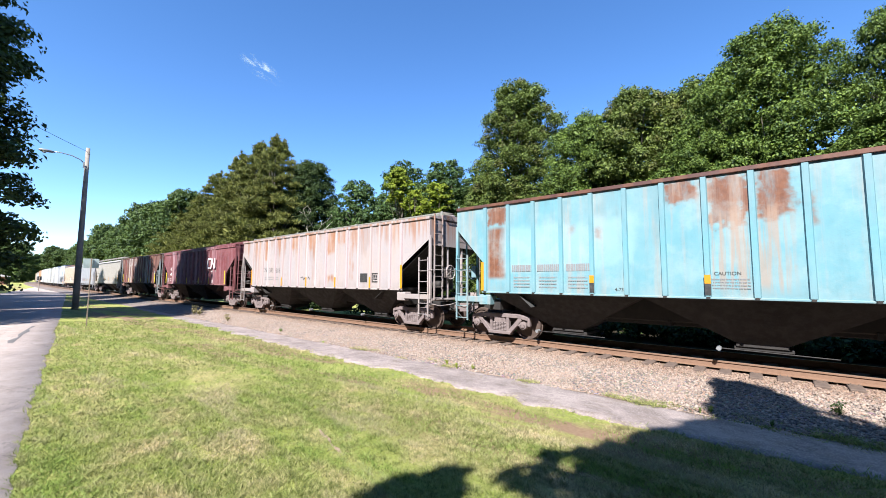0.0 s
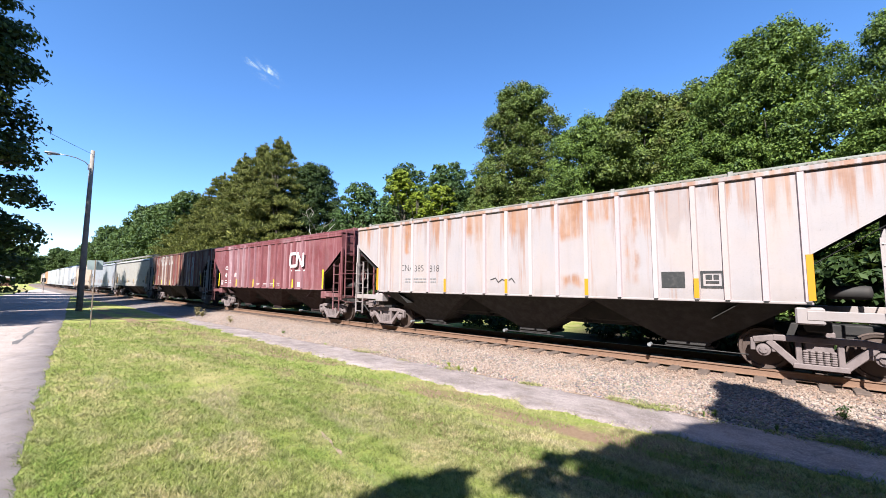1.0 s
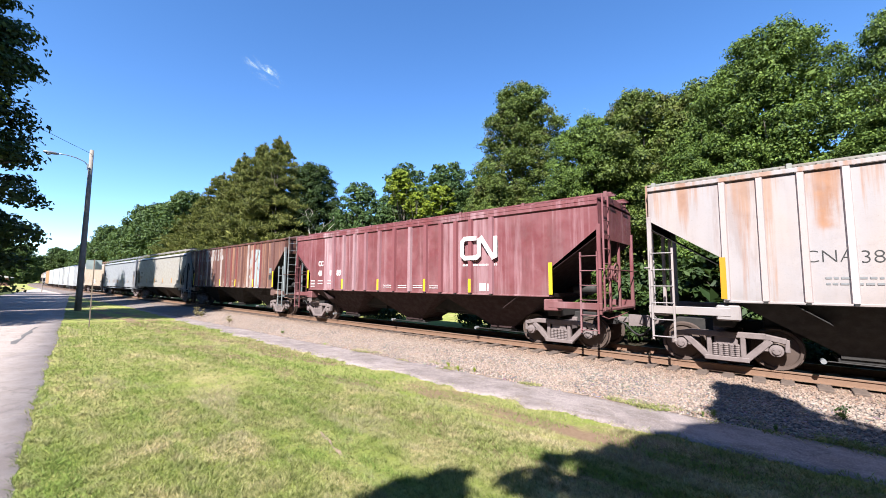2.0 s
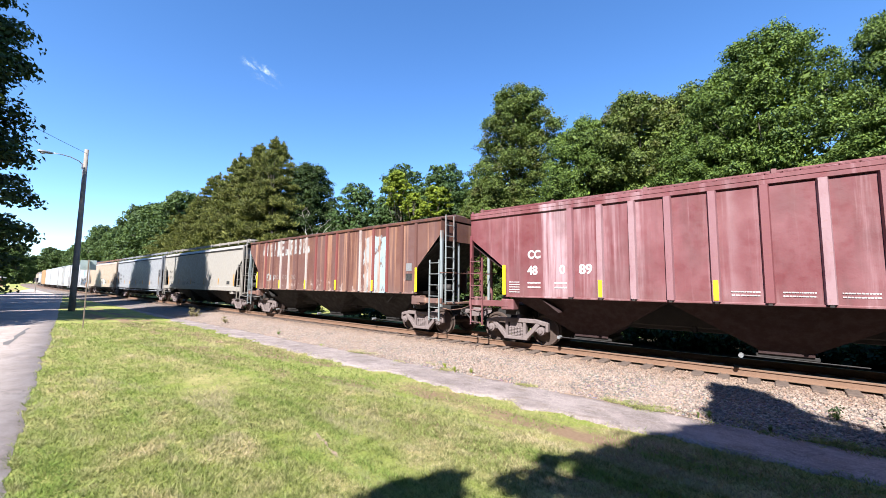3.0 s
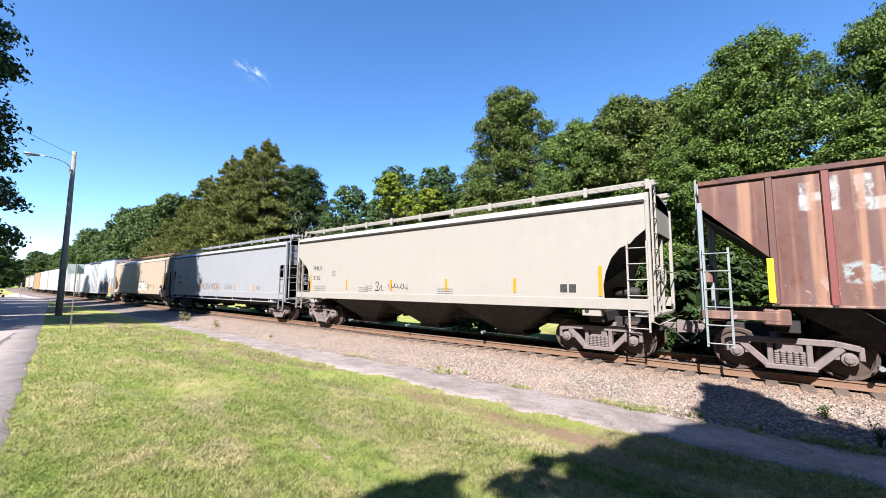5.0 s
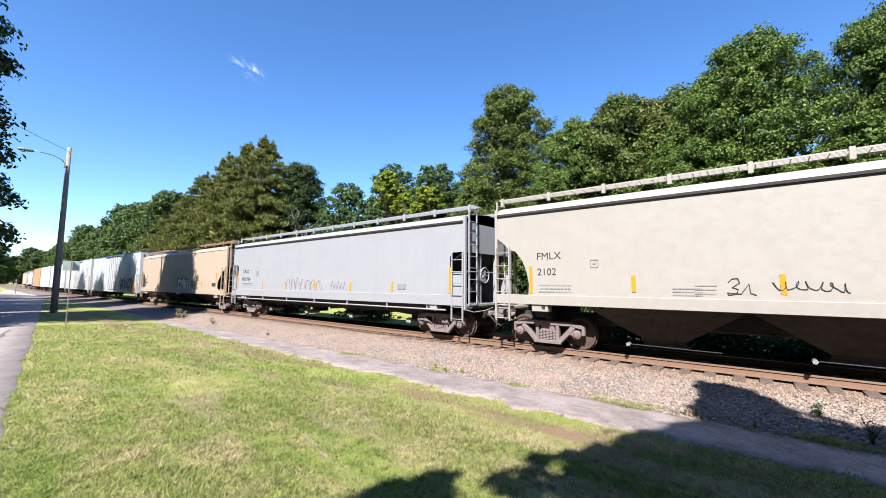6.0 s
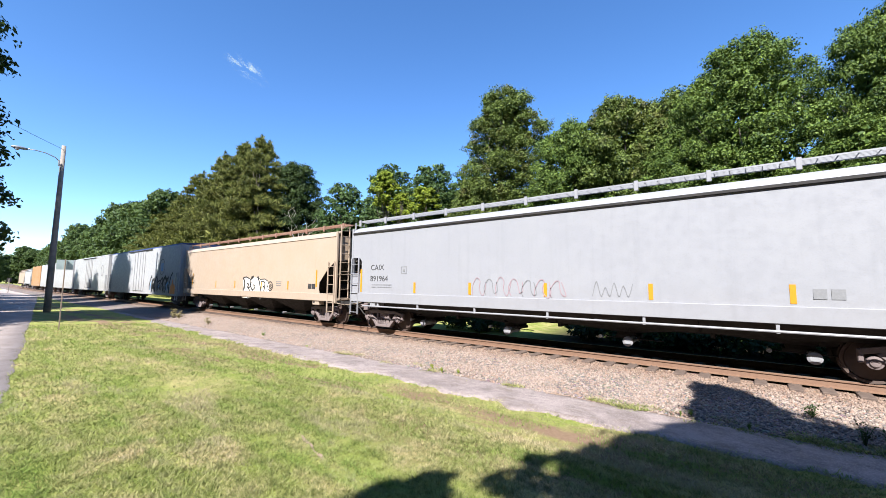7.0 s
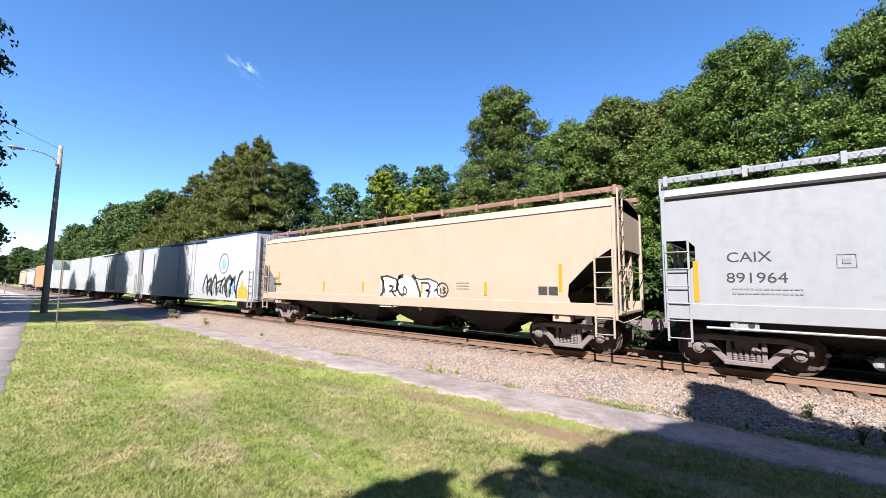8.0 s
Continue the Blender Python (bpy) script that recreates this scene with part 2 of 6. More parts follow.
M_GALV = plain("galvanised", (0.336, 0.344, 0.352), 0.45, 0.6, 0.3, (0.200, 0.200, 0.200), 8)

# ---- mesh helpers ----
def link_bm(name, bm, mat, parent=None, label="", smooth=False):
    me = bpy.data.meshes.new(name)
    bm.to_mesh(me)
    bm.free()
    me.materials.append(mat)
    if smooth:
        me.polygons.foreach_set("use_smooth", [True] * len(me.polygons))
    ob = new(name, me)
    if parent:
        ob.parent = parent
    if label:
        ob["label"] = label
    return ob


def part(name, bm, mat, parent, label="", smooth=False):
    return link_bm(name, bm, mat, parent, label, smooth)


def again(ob, parent, m=None):
    """Another part on the same mesh."""
    o = bpy.data.objects.new(ob.name.split(".")[0], ob.data)
    scene.collection.objects.link(o)
    o.parent = parent
    if "label" in ob:
        o["label"] = ob["label"]
    if m is not None:
        o.matrix_basis = m
    return o


def thing(name, label, category, group="", m=None):
    ob = tagged(new(name), label, category, group)
    ob.empty_display_size = 0.2
    if m is not None:
        ob.matrix_basis = m
    return ob


def box(bm, x0, x1, y0, y1, z0, z1, bevel=0.0):
    (x0, x1), (y0, y1), (z0, z1) = sorted((x0, x1)), sorted((y0, y1)), sorted((z0, z1))
    vs = [bm.verts.new((x, y, z)) for x in (x0, x1) for y in (y0, y1) for z in (z0, z1)]
    fs = [bm.faces.new([vs[i] for i in q]) for q in ((0, 1, 3, 2), (4, 6, 7, 5), (0, 4, 5, 1), (2, 3, 7, 6), (0, 2, 6, 4), (1, 5, 7, 3))]
    if bevel:
        es = list({e for f in fs for e in f.edges})
        bmesh.ops.bevel(bm, geom=es, offset=bevel, segments=1, affect="EDGES")
    return bm


def prism(bm, pts, y0, y1):
    """A polygon in x and z, given counter-clockwise as seen from -y, with thickness in y."""
    a = [bm.verts.new((x, y0, z)) for x, z in pts]
    b = [bm.verts.new((x, y1, z)) for x, z in pts]
    k = len(pts)
    bm.faces.new(a)
    bm.faces.new(b[::-1])
    for i in range(k):
        bm.faces.new((a[i], b[i], b[(i + 1) % k], a[(i + 1) % k]))
    return bm


def loft(bm, rings, close=True, caps=True):
    """Joins rings of equally many points."""
    vr = [[bm.verts.new(p) for p in r] for r in rings]
    k = len(vr[0])
    for a, b in zip(vr, vr[1:]):
        for i in range(k if close else k - 1):
            bm.faces.new((a[i], a[(i + 1) % k], b[(i + 1) % k], b[i]))
    if caps:
        bm.faces.new(vr[0][::-1])
        bm.faces.new(vr[-1])
    return bm


def tube(bm, pts, radii, sides=8, caps=True):
    pts = [Vector(p) for p in pts]
    if isinstance(radii, (int, float)):
        radii = [radii] * len(pts)
    rings = []
    for i, p in enumerate(pts):
        d = (pts[min(i + 1, len(pts) - 1)] - pts[max(i - 1, 0)]).normalized()
        u = d.cross(Vector((0, 0, 1)) if abs(d.z) < 0.95 else Vector((1, 0, 0))).normalized()
        v = d.cross(u)
        rings.append([p + (u * math.cos(a) + v * math.sin(a)) * radii[i] for a in [2 * math.pi * j / sides for j in range(sides)]])
    return loft(bm, rings, True, caps)


def beam(bm, a, b, width, y0, y1):
    """A flat bar from a to b (x, z) with the given width, between y0 and y1."""
    a, b = Vector(a), Vector(b)
    d = (b - a).normalized()
    n = Vector((-d.y, d.x)) * width / 2
    pts = [a - n, b - n, b + n, a + n]
    return prism(bm, [tuple(p) for p in pts], y0, y1)


def lathe(bm, prof, sides=28, axis="y"):
    """Turns a profile of (radius, along) round the axis."""
    rings = []
    for r, t in prof:
        ring = []
        for j in range(sides):
            a = 2 * math.pi * j / sides
            c, s = r * math.cos(a), r * math.sin(a)
            ring.append((c, t, s) if axis == "y" else (c, s, t) if axis == "z" else (t, c, s))
        rings.append(ring)
    return loft(bm, rings)


def mesh_from(name, verts, faces, mat, parent=None, smooth=False):
    """A mesh from arrays: verts (n, 3), faces (m, k) with k 3 or 4."""
    verts, faces = np.asarray(verts, np.float32), np.asarray(faces, np.int32)
    me = bpy.data.meshes.new(name)
    k = faces.shape[1]
    me.vertices.add(len(verts))
    me.vertices.foreach_set("co", verts.ravel())
    me.loops.add(faces.size)
    me.loops.foreach_set("vertex_index", faces.ravel())
    me.polygons.add(len(faces))
    me.polygons.foreach_set("loop_start", np.arange(0, faces.size, k, dtype=np.int32))
    me.polygons.foreach_set("loop_total", np.full(len(faces), k, np.int32))
    if smooth:
        me.polygons.foreach_set("use_smooth", np.ones(len(faces), bool))
    me.update(calc_edges=True)
    me.materials.append(mat)
    ob = new(name, me)
    if parent:
        ob.parent = parent
    return ob


# ---- the line: straight here, bending away far to the west ----
def bend(x):
    return 1.0e-4 * max(0.0, -x - 60) ** 2


def on_track(x):
    return pose(x, bend(x), 0, 0, 0, math.degrees(math.atan(-2.0e-4 * max(0.0, -x - 60))))


def ground_z(y):
    return np.interp(y, [-60, -12, -5.6, -4.2, 3.6, 7, 14, 40, 120], [-0.12, -0.12, -0.30, -0.37, -0.48, -0.42, -0.3, 0.3, 3.0])


def wob(x, s=1.0, k=0.0):
    return noise.noise((x * s, k, 0.3)) * 1.0


# ---- ground sheet ----
def make_ground():
    xs = np.unique(np.concatenate([-np.geomspace(30, 3500, 26), np.linspace(-30, 12, 43), np.geomspace(12, 3500, 18)]))
    ys = np.unique(np.concatenate([-np.geomspace(14, 3000, 16), np.linspace(-14, 14, 57), np.geomspace(14, 3000, 20)]))
    v = [(x, y, float(ground_z(y)) + 0.03 * noise.noise((x * 0.5, y * 0.5, 0)) * (-30 < x < 6) * (-10 < y < -7)) for y in ys for x in xs]
    nx = len(xs)
    f = [(j * nx + i, j * nx + i + 1, (j + 1) * nx + i + 1, (j + 1) * nx + i) for j in range(len(ys) - 1) for i in range(nx - 1)]
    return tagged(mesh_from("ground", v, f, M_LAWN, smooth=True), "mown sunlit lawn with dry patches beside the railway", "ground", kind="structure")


def strip(name, mat, xs, edge_a, edge_b, lift, cells=6):
    """A thin sheet over the ground between two edge lines y(x), with a real edge."""
    v, f = [], []
    for x in xs:
        a, b = edge_a(x), edge_b(x)
        for j in range(-1, cells + 2):
            q = min(max(j, 0), cells)
            y = a + (b - a) * q / cells
            z = float(ground_z(y - bend(x))) + lift
            if j != q:
                z -= lift + 0.05
                y += -0.03 if j < 0 else 0.03
            v.append((x, y, z))
    k = cells + 3
    for i in range(len(xs) - 1):
        for j in range(cells + 2):
            f.append((i * k + j, (i + 1) * k + j, (i + 1) * k + j + 1, i * k + j + 1))
    return mesh_from(name, v, f, mat)


def road_edge(x):
    return -12.55 - 0.1035 * x + 0.10 * wob(x, 0.6, 2) + 0.05 * wob(x, 2.2, 5) + 0.04 * wob(x, 7.0, 6)


def path_south(x):
    return min(-4.5, -5.85 + 0.045 * max(0.0, -10 - x)) + 0.26 * wob(x, 0.9, 7) + 0.20 * wob(x, 2.7, 9) + 0.12 * wob(x, 6.3, 10)


def path_north(x):
    return -4.2 + 0.14 * wob(x, 0.7, 11) + 0.12 * wob(x, 3.3, 12)


make_ground()
XS = [40 - 2.0 * i for i in range(17)] + [-0.10 * i + 6 for i in range(300)] + [-24 - 0.5 * i for i in range(30)]
tagged(strip("path", M_PATH, XS, path_south, path_north, 0.012), "old worn grey asphalt path beside the ballast", "path", kind="structure")
RX = [60 - 4.0 * i for i in range(15)] + [-0.2 * i + 2 for i in range(200)] + [-38 - 4.0 * i for i in range(50)]
tagged(strip("road", M_ROAD, RX, lambda x: road_edge(x) - float(np.interp(x, (-12, 0), (6.4, 3.6))), road_edge, 0.012), "pale worn asphalt street with patched cracks", "road", kind="structure")


def make_ballast_bed():
    prof = [(-4.62, -0.42), (-4.3, -0.335), (-3.4, -0.295), (-2.5, -0.245), (-1.6, -0.235), (0, -0.23), (1.6, -0.235), (2.6, -0.26), (4.2, -0.50)]
    xs = [-0.4 * i + 30 for i in range(240)] + [-66 - 4.0 * i for i in range(80)]
    v, f = [], []
    for x in xs:
        for y, z in prof:
            y2 = y + (0.16 * wob(x, 0.8, 21) + 0.06 * wob(x, 3, 22) if y < -4 else 0)
            v.append((x, y2 + bend(x), z + 0.02 * noise.noise((x * 1.3, y * 1.3, 4))))
    k = len(prof)
    for i in range(len(xs) - 1):
        for j in range(k - 1):
            f.append((i * k + j, (i + 1) * k + j, (i + 1) * k + j + 1, i * k + j + 1))
    ob = tagged(mesh_from("ballast_bed", v, f, M_BED), "crushed pinkish grey stone ballast under the rails", "ballast", kind="structure")
    return ob


make_ballast_bed()


def make_track():
    track = thing("railway_track", "rusty steel rails on dark wooden ties in ballast", "railway track")
    track["kind"] = "structure"
    xs = [60 - 10.0 * i for i in range(12)] + [-60 - 6.0 * i for i in range(60)]
    prof = [(-0.07, -0.175), (0.07, -0.175), (0.07, -0.16), (0.012, -0.145), (0.012, -0.045), (0.036, -0.035), (0.036, -0.004), (0.028, 0.0), (-0.028, 0.0), (-0.036, -0.004), (-0.036, -0.035), (-0.012, -0.045), (-0.012, -0.145), (-0.07, -0.16)]
    for s in (-0.7535, 0.7535):
        bm = bmesh.new()
        loft(bm, [[(x, bend(x) + s + y, z) for y, z in prof] for x in xs])
        bmesh.ops.recalc_face_normals(bm, faces=bm.faces)
        r = part("rail", bm, M_RAIL, track)
        bm = bmesh.new()
        loft(bm, [[(x, bend(x) + s + y, z) for y, z in ((-0.02, 0.0), (0.02, 0.0), (0.02, 0.0015), (-0.02, 0.0015))] for x in xs])
        part("running_surface", bm, M_RAILTOP, r, "polished bright rail head")
    bm = box(bmesh.new(), -0.115, 0.115, -1.30, 1.30, -0.36, -0.178, 0.012)
    for y in (-0.7535, 0.7535):
        box(bm, -0.09, 0.09, y - 0.17, y + 0.17, -0.18, -0.168)
        for dx in (-0.06, 0.06):
            for dy in (-0.1, 0.1):
                box(bm, dx - 0.01, dx + 0.01, y + dy - 0.012, y + dy + 0.012, -0.17, -0.148)
    first = part("tie", bm, M_TIE, track)
    rnd = random.Random(3)
    x = 16.0
    first.matrix_basis = on_track(x)
    for i in range(1, 262):
        x -= 0.53 if x > -70 else 0.9
        again(first, track, on_track(x) @ pose(rnd.uniform(-0.04, 0.04), rnd.uniform(-0.05, 0.05), rnd.uniform(-0.012, 0.004), rnd.uniform(-0.4, 0.4), 0, rnd.uniform(-1.5, 1.5)))
    return track


make_track()

# ---- trees ----
def leaf_cloud(centres, radii, count, size, rnd, up=0.35, squash=0.8, slim=0.55, along=0.0):
    """Folded leaf blades on ragged clumps: verts and faces. along: how far the blades point outwards like needles."""
    centres, radii = np.asarray(centres), np.asarray(radii)
    w = radii ** 2
    pick = rnd.choice(len(centres), count, p=w / w.sum())
    d = rnd.normal(size=(count, 3))
    d /= np.linalg.norm(d, axis=1)[:, None]
    d[:, 2] = np.where(d[:, 2] < -0.35, -d[:, 2], d[:, 2])
    ph = rnd.uniform(0, 6.283, (len(centres), 3))[pick]
    ragged = 1.0 + 0.12 * (np.sin(5 * d + ph) + np.sin(9 * d + 2 * ph[:, ::-1])).sum(1)     # twigs that stand out, hollows between
    flat = rnd.uniform(0.75, 1.15, len(centres))[pick] * squash
    r = radii[pick] * (0.45 + 0.62 * rnd.random(count) ** 0.6) * ragged
    p = centres[pick] + d * r[:, None] * np.stack([np.ones(count), np.ones(count), flat], 1)
    n = d + rnd.normal(size=(count, 3)) * 0.6 + np.array([0, 0, up])
    n /= np.linalg.norm(n, axis=1)[:, None]
    u = np.cross(n, rnd.normal(size=(count, 3)))
    u /= np.linalg.norm(u, axis=1)[:, None]
    if along:
        u = u * (1 - along) + (d + np.array([0, 0, 0.5])) * along
        u /= np.linalg.norm(u, axis=1)[:, None]
    v = np.cross(n, u)
    v /= np.maximum(np.linalg.norm(v, axis=1), 1e-6)[:, None]
    s = (size * (0.6 + 0.8 * rnd.random(count)))[:, None]
    a, b = p - u * s, p + u * s
    c, e = p + v * s * slim + n * s * 0.18, p - v * s * slim + n * s * 0.18
    verts = np.stack([a, c, b, e], 1).reshape(-1, 3)
    base = np.arange(count)[:, None] * 4
    faces = np.concatenate([base + np.array([[0, 1, 2]]), base + np.array([[0, 2, 3]])])
    return verts, faces


def trunk_and_limbs(bm, height, girth, clumps, rnd, limbs=14, low=0.25, lean=0.3):
    top = np.array([rnd.normal() * lean, rnd.normal() * lean, height * 0.86])
    axis = [np.array([0, 0, -0.3])] + [top * k + np.array([math.sin(k * 5) * 0.12, math.cos(k * 4) * 0.12, 0]) * height * 0.03 for k in (0.15, 0.35, 0.55, 0.75, 1.0)]
    tube(bm, axis, [girth * 1.35, girth, girth * 0.82, girth * 0.62, girth * 0.4, girth * 0.14], 9)
    order = rnd.permutation(len(clumps))[:limbs]
    for i in order:
        c = np.asarray(clumps[i])
        k = min(0.92, max(low, (c[2] / height) - 0.18))
        s = top * k
        mid = s + (c - s) * 0.55 + np.array([0, 0, 0.06 * height * rnd.random()])
        g = girth * (0.42 - 0.25 * k)
        tube(bm, [s, mid, c], [g, g * 0.6, g * 0.2], 6)


def broadleaf(name, label, height, width, low, leaves, size, seed, mat, clumps=70, girth=0.28, shape=1.0, limbs=16, grain=0.13):
    """A broad-leaved tree: tapered trunk, limbs and an uneven crown of leaf clumps."""
    rnd = np.random.default_rng(seed)
    tree = thing(name, label, "tree")
    cs, rs = [], []
    turn = rnd.random() * 6.28
    for i in range(clumps):
        k = ((i + rnd.random()) / clumps) ** 0.85      # place up the crown
        z = low + (height - low) * k
        full = math.sin(math.pi * min(1.0, 0.16 + 0.80 * k ** shape)) ** 0.6
        a = turn + 2.39996 * i + 0.5 * rnd.normal()
        reach = width * full * (0.30 + 0.57 * rnd.random() ** 0.4) * (0.92 + 0.07 * math.sin(a * 3 + seed) + 0.06 * math.sin(k * 9 + a + seed))
        cs.append((math.cos(a) * reach, math.sin(a) * reach, z - 0.4))
        rs.append(width * (grain + 0.10 * rnd.random()) * (0.7 + 0.3 * full))
    bm = bmesh.new()
    trunk_and_limbs(bm, height, girth, cs, rnd, limbs)
    part("trunk", bm, M_BARK, tree, "", True)
    v, f = leaf_cloud(cs, rs, leaves, size, rnd)
    core = [(c[0] * 0.45, c[1] * 0.45, low + (c[2] - low) * 0.94) for c in cs[::2]]
    v2, f2 = leaf_cloud(core, [width * 0.24] * len(core), leaves // 9, size * 2.1, rnd)
    mesh_from("crown", np.concatenate([v, v2]), np.concatenate([f, f2 + len(v)]), mat, tree)
    return tree


def conifer(name, label, height, width, leaves, seed, mat, size=0.16):
    """An evergreen with tiers of drooping sprays and a ragged point."""
    rnd = np.random.default_rng(seed)
    tree = thing(name, label, "tree")
    cs, rs = [], []
    tiers = int(height * 1.5)
    for i in range(tiers):
        k = i / tiers
        z = 1.0 + (height - 1.2) * k
        reach = width * (1 - k ** 1.4) * (0.82 + 0.3 * rnd.random()) + 0.12
        for j in range(max(3, int(11 * (1 - k) + 2))):
            a = rnd.random() * 2 * math.pi
            for q in (0.45, 0.75, 1.0):
                e = reach * q * (0.85 + 0.3 * rnd.random())
                cs.append((math.cos(a) * e, math.sin(a) * e, z - 0.12 * e + 0.25 * q))
                rs.append((0.50 + 0.40 * rnd.random()) * (1.15 - 0.60 * k))
    for i in range(5):
        cs.append((rnd.normal() * 0.08, rnd.normal() * 0.08, height - 0.9 + 0.25 * i))
        rs.append(0.22)
    bm = bmesh.new()
    trunk_and_limbs(bm, height, 0.22, cs, rnd, 30, 0.06, 0.1)
    part("trunk", bm, M_BARK, tree, "", True)
    v, f = leaf_cloud(cs, rs, leaves, size, rnd, up=0.15, squash=0.6, slim=0.16, along=0.55)
    mesh_from("crown", v, f, mat, tree)
    return tree


def plant(proto, x, y, turn=0.0, scale=1.0, tall=1.0, z=None, label=""):
    m = pose(x, y, float(ground_z(y)) if z is None else z, 0, 0, turn) @ Matrix.Diagonal((scale, scale, scale * tall, 1))
    t = copy_thing(proto, m)
    if label:
        t["label"] = label
    return t


def settle(proto, x, y, turn=0.0, scale=1.0, tall=1.0):
    proto.matrix_basis = pose(x, y, float(ground_z(y)), 0, 0, turn) @ Matrix.Diagonal((scale, scale, scale * tall, 1))
    proto.scale = (1, 1, 1) if scale == 1 and tall == 1 else proto.scale


def dead_tree(x, y, height, seed):
    """A bare pale trunk that forks into crooked, twiggy limbs."""
    rnd = random.Random(seed)
    tree = thing("dead_tree", "bare pale dead tree with crooked forked limbs", "tree", m=pose(x, y, float(ground_z(y))))
    part("trunk", tube(bmesh.new(), [(0, 0, -0.3), (0.15, 0, height * 0.3), (-0.1, 0.1, height * 0.6)], [0.2, 0.15, 0.11], 8), M_DEAD, tree, "", True)
    for k in range(9):
        p = Vector((0, 0, height * (0.40 + 0.20 * rnd.random())))
        a = rnd.uniform(0, 6.283)
        way = Vector((math.cos(a) * 0.6, math.sin(a) * 0.6, 0.9))
        pts = [p]
        bm = bmesh.new()
        for q in range(5):
            way = (way + Vector((rnd.uniform(-0.5, 0.5), rnd.uniform(-0.5, 0.5), rnd.uniform(-0.2, 0.4)))).normalized()
            pts.append(pts[-1] + way * height * 0.075)
            if q > 0:
                tip = pts[-1] + Vector((rnd.uniform(-1, 1), rnd.uniform(-1, 1), rnd.uniform(0.2, 1.0)))
                tube(bm, [pts[-1], tip], [0.03, 0.01], 4)
        tube(bm, pts, [0.085, 0.075, 0.06, 0.05, 0.035, 0.015], 6)
        part("limb", bm, M_DEAD, tree, "", True)


def make_trees():
    oak = broadleaf("oak_tree", "full green oak in summer leaf behind the railway", 16.8, 5.6, 0.6, 120000, 0.078, 11, M_LEAF, 330, shape=1.6, grain=0.085)
    maple = broadleaf("maple_tree", "rounded green maple with an uneven crown", 14.5, 4.8, 0.5, 82000, 0.080, 12, M_LEAF, 240, shape=1.3, grain=0.09)
    tall = broadleaf("poplar_tree", "tall egg-shaped tree with olive green leaves", 20.8, 5.0, 1.2, 100000, 0.084, 13, M_LEAF_B, 360, shape=1.25, grain=0.09)
    brown = broadleaf("elm_tree", "olive green elm with browning leaf clusters", 14.5, 4.7, 0.6, 82000, 0.082, 14, M_LEAF_B, 230, shape=1.3, grain=0.09)
    airy = broadleaf("locust_tree", "airy green tree with sky gaps in its crown", 16.5, 5.6, 3.0, 21000, 0.125, 15, M_LEAF_A, 105, grain=0.065, limbs=30)
    lime = broadleaf("young_locust_tree", "young tree with bright yellow-green leaves", 15.5, 2.3, 11.6, 5200, 0.12, 16, M_LEAF_Y, 40, 0.13, grain=0.10)
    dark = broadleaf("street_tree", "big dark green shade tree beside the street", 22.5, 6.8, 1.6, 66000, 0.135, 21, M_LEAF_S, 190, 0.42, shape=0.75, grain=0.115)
    cedar = conifer("cedar_tree", "dense olive green conifer with a ragged point", 22.0, 6.8, 66000, 18, M_NEEDLE, 0.31)
    cedar_b = conifer("slim_cedar_tree", "slimmer olive green conifer in a row", 21.5, 6.0, 60000, 19, M_NEEDLE, 0.31)
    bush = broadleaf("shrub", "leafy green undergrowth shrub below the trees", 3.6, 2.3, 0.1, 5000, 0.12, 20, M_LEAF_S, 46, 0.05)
    shade = broadleaf("shade_tree", "unseen dense leafy tree that shades the lawn", 15.0, 4.3, 2.6, 30000, 0.23, 23, M_LEAF_S, 120, 0.3, shape=1.1, grain=0.16)
    far_oak = broadleaf("far_oak_tree", "green oak of the far tree line and unseen rows", 16.5, 6.0, 0.6, 11500, 0.235, 21, M_LEAF_F, 150, shape=1.2, grain=0.11)
    far_elm = broadleaf("far_elm_tree", "olive green elm of the far tree line and unseen rows", 15.0, 5.2, 0.6, 10500, 0.23, 22, M_LEAF_F, 140, shape=1.15, grain=0.11)
    # woods behind the line, from east to west
    settle(oak, 0.35, 15.5, 20, 0.84, 1.165)
    plant(oak, -0.6, 18.0, 75, 0.75, 0.98)
    plant(oak, 5.8, 15.5, 130, 0.78, 1.25)
    plant(oak, 9.6, 15.0, 250, 0.92, 1.33)
    plant(maple, 4.2, 12.0, 300, 0.70, 0.95)
    plant(maple, -2.8, 14.0, 80, 0.74, 1.05)
    settle(brown, -6.8, 16.0, 10, 0.97, 1.09)
    plant(maple, -9.9, 15.5, 200, 0.84, 1.17)
    plant(brown, -3.4, 18.0, 170, 1.0, 1.02)
    settle(maple, -12.0, 16.5, 40, 0.72, 1.02)
    settle(tall, -17.0, 18.5, 0, 1.02, 0.95)
    plant(brown, -19.0, 16.0, 60, 0.72)
    settle(airy, -29.5, 23.0, 15)
    plant(airy, -38.0, 24.0, 120, 1.10)
    plant(airy, -23.8, 23.0, 260, 0.9)
    settle(lime, -34.3, 19.5, 0, 1.0, 1.03)
    plant(lime, -27.0, 18.5, 90, 0.9, 0.89)
    plant(lime, -30.6, 19.0, 200, 0.85, 0.93)
    plant(airy, -45.5, 22.0, 210, 1.0)
    plant(dark, -53.0, 19.0, 210, 0.85, 1.05, label="dark green tree with pale dead limbs beside the conifers")
    settle(cedar, -54.0, 14.0, 0, 1.0, 1.05)
    row = ((-57.6, 21.9), (-61.8, 22.8), (-66.0, 23.5), (-70.4, 22.5), (-75.0, 21.8), (-80.2, 21.0), (-85.0, 19.3), (-90.0, 17.8), (-96.0, 16.8), (-103.0, 16.2))
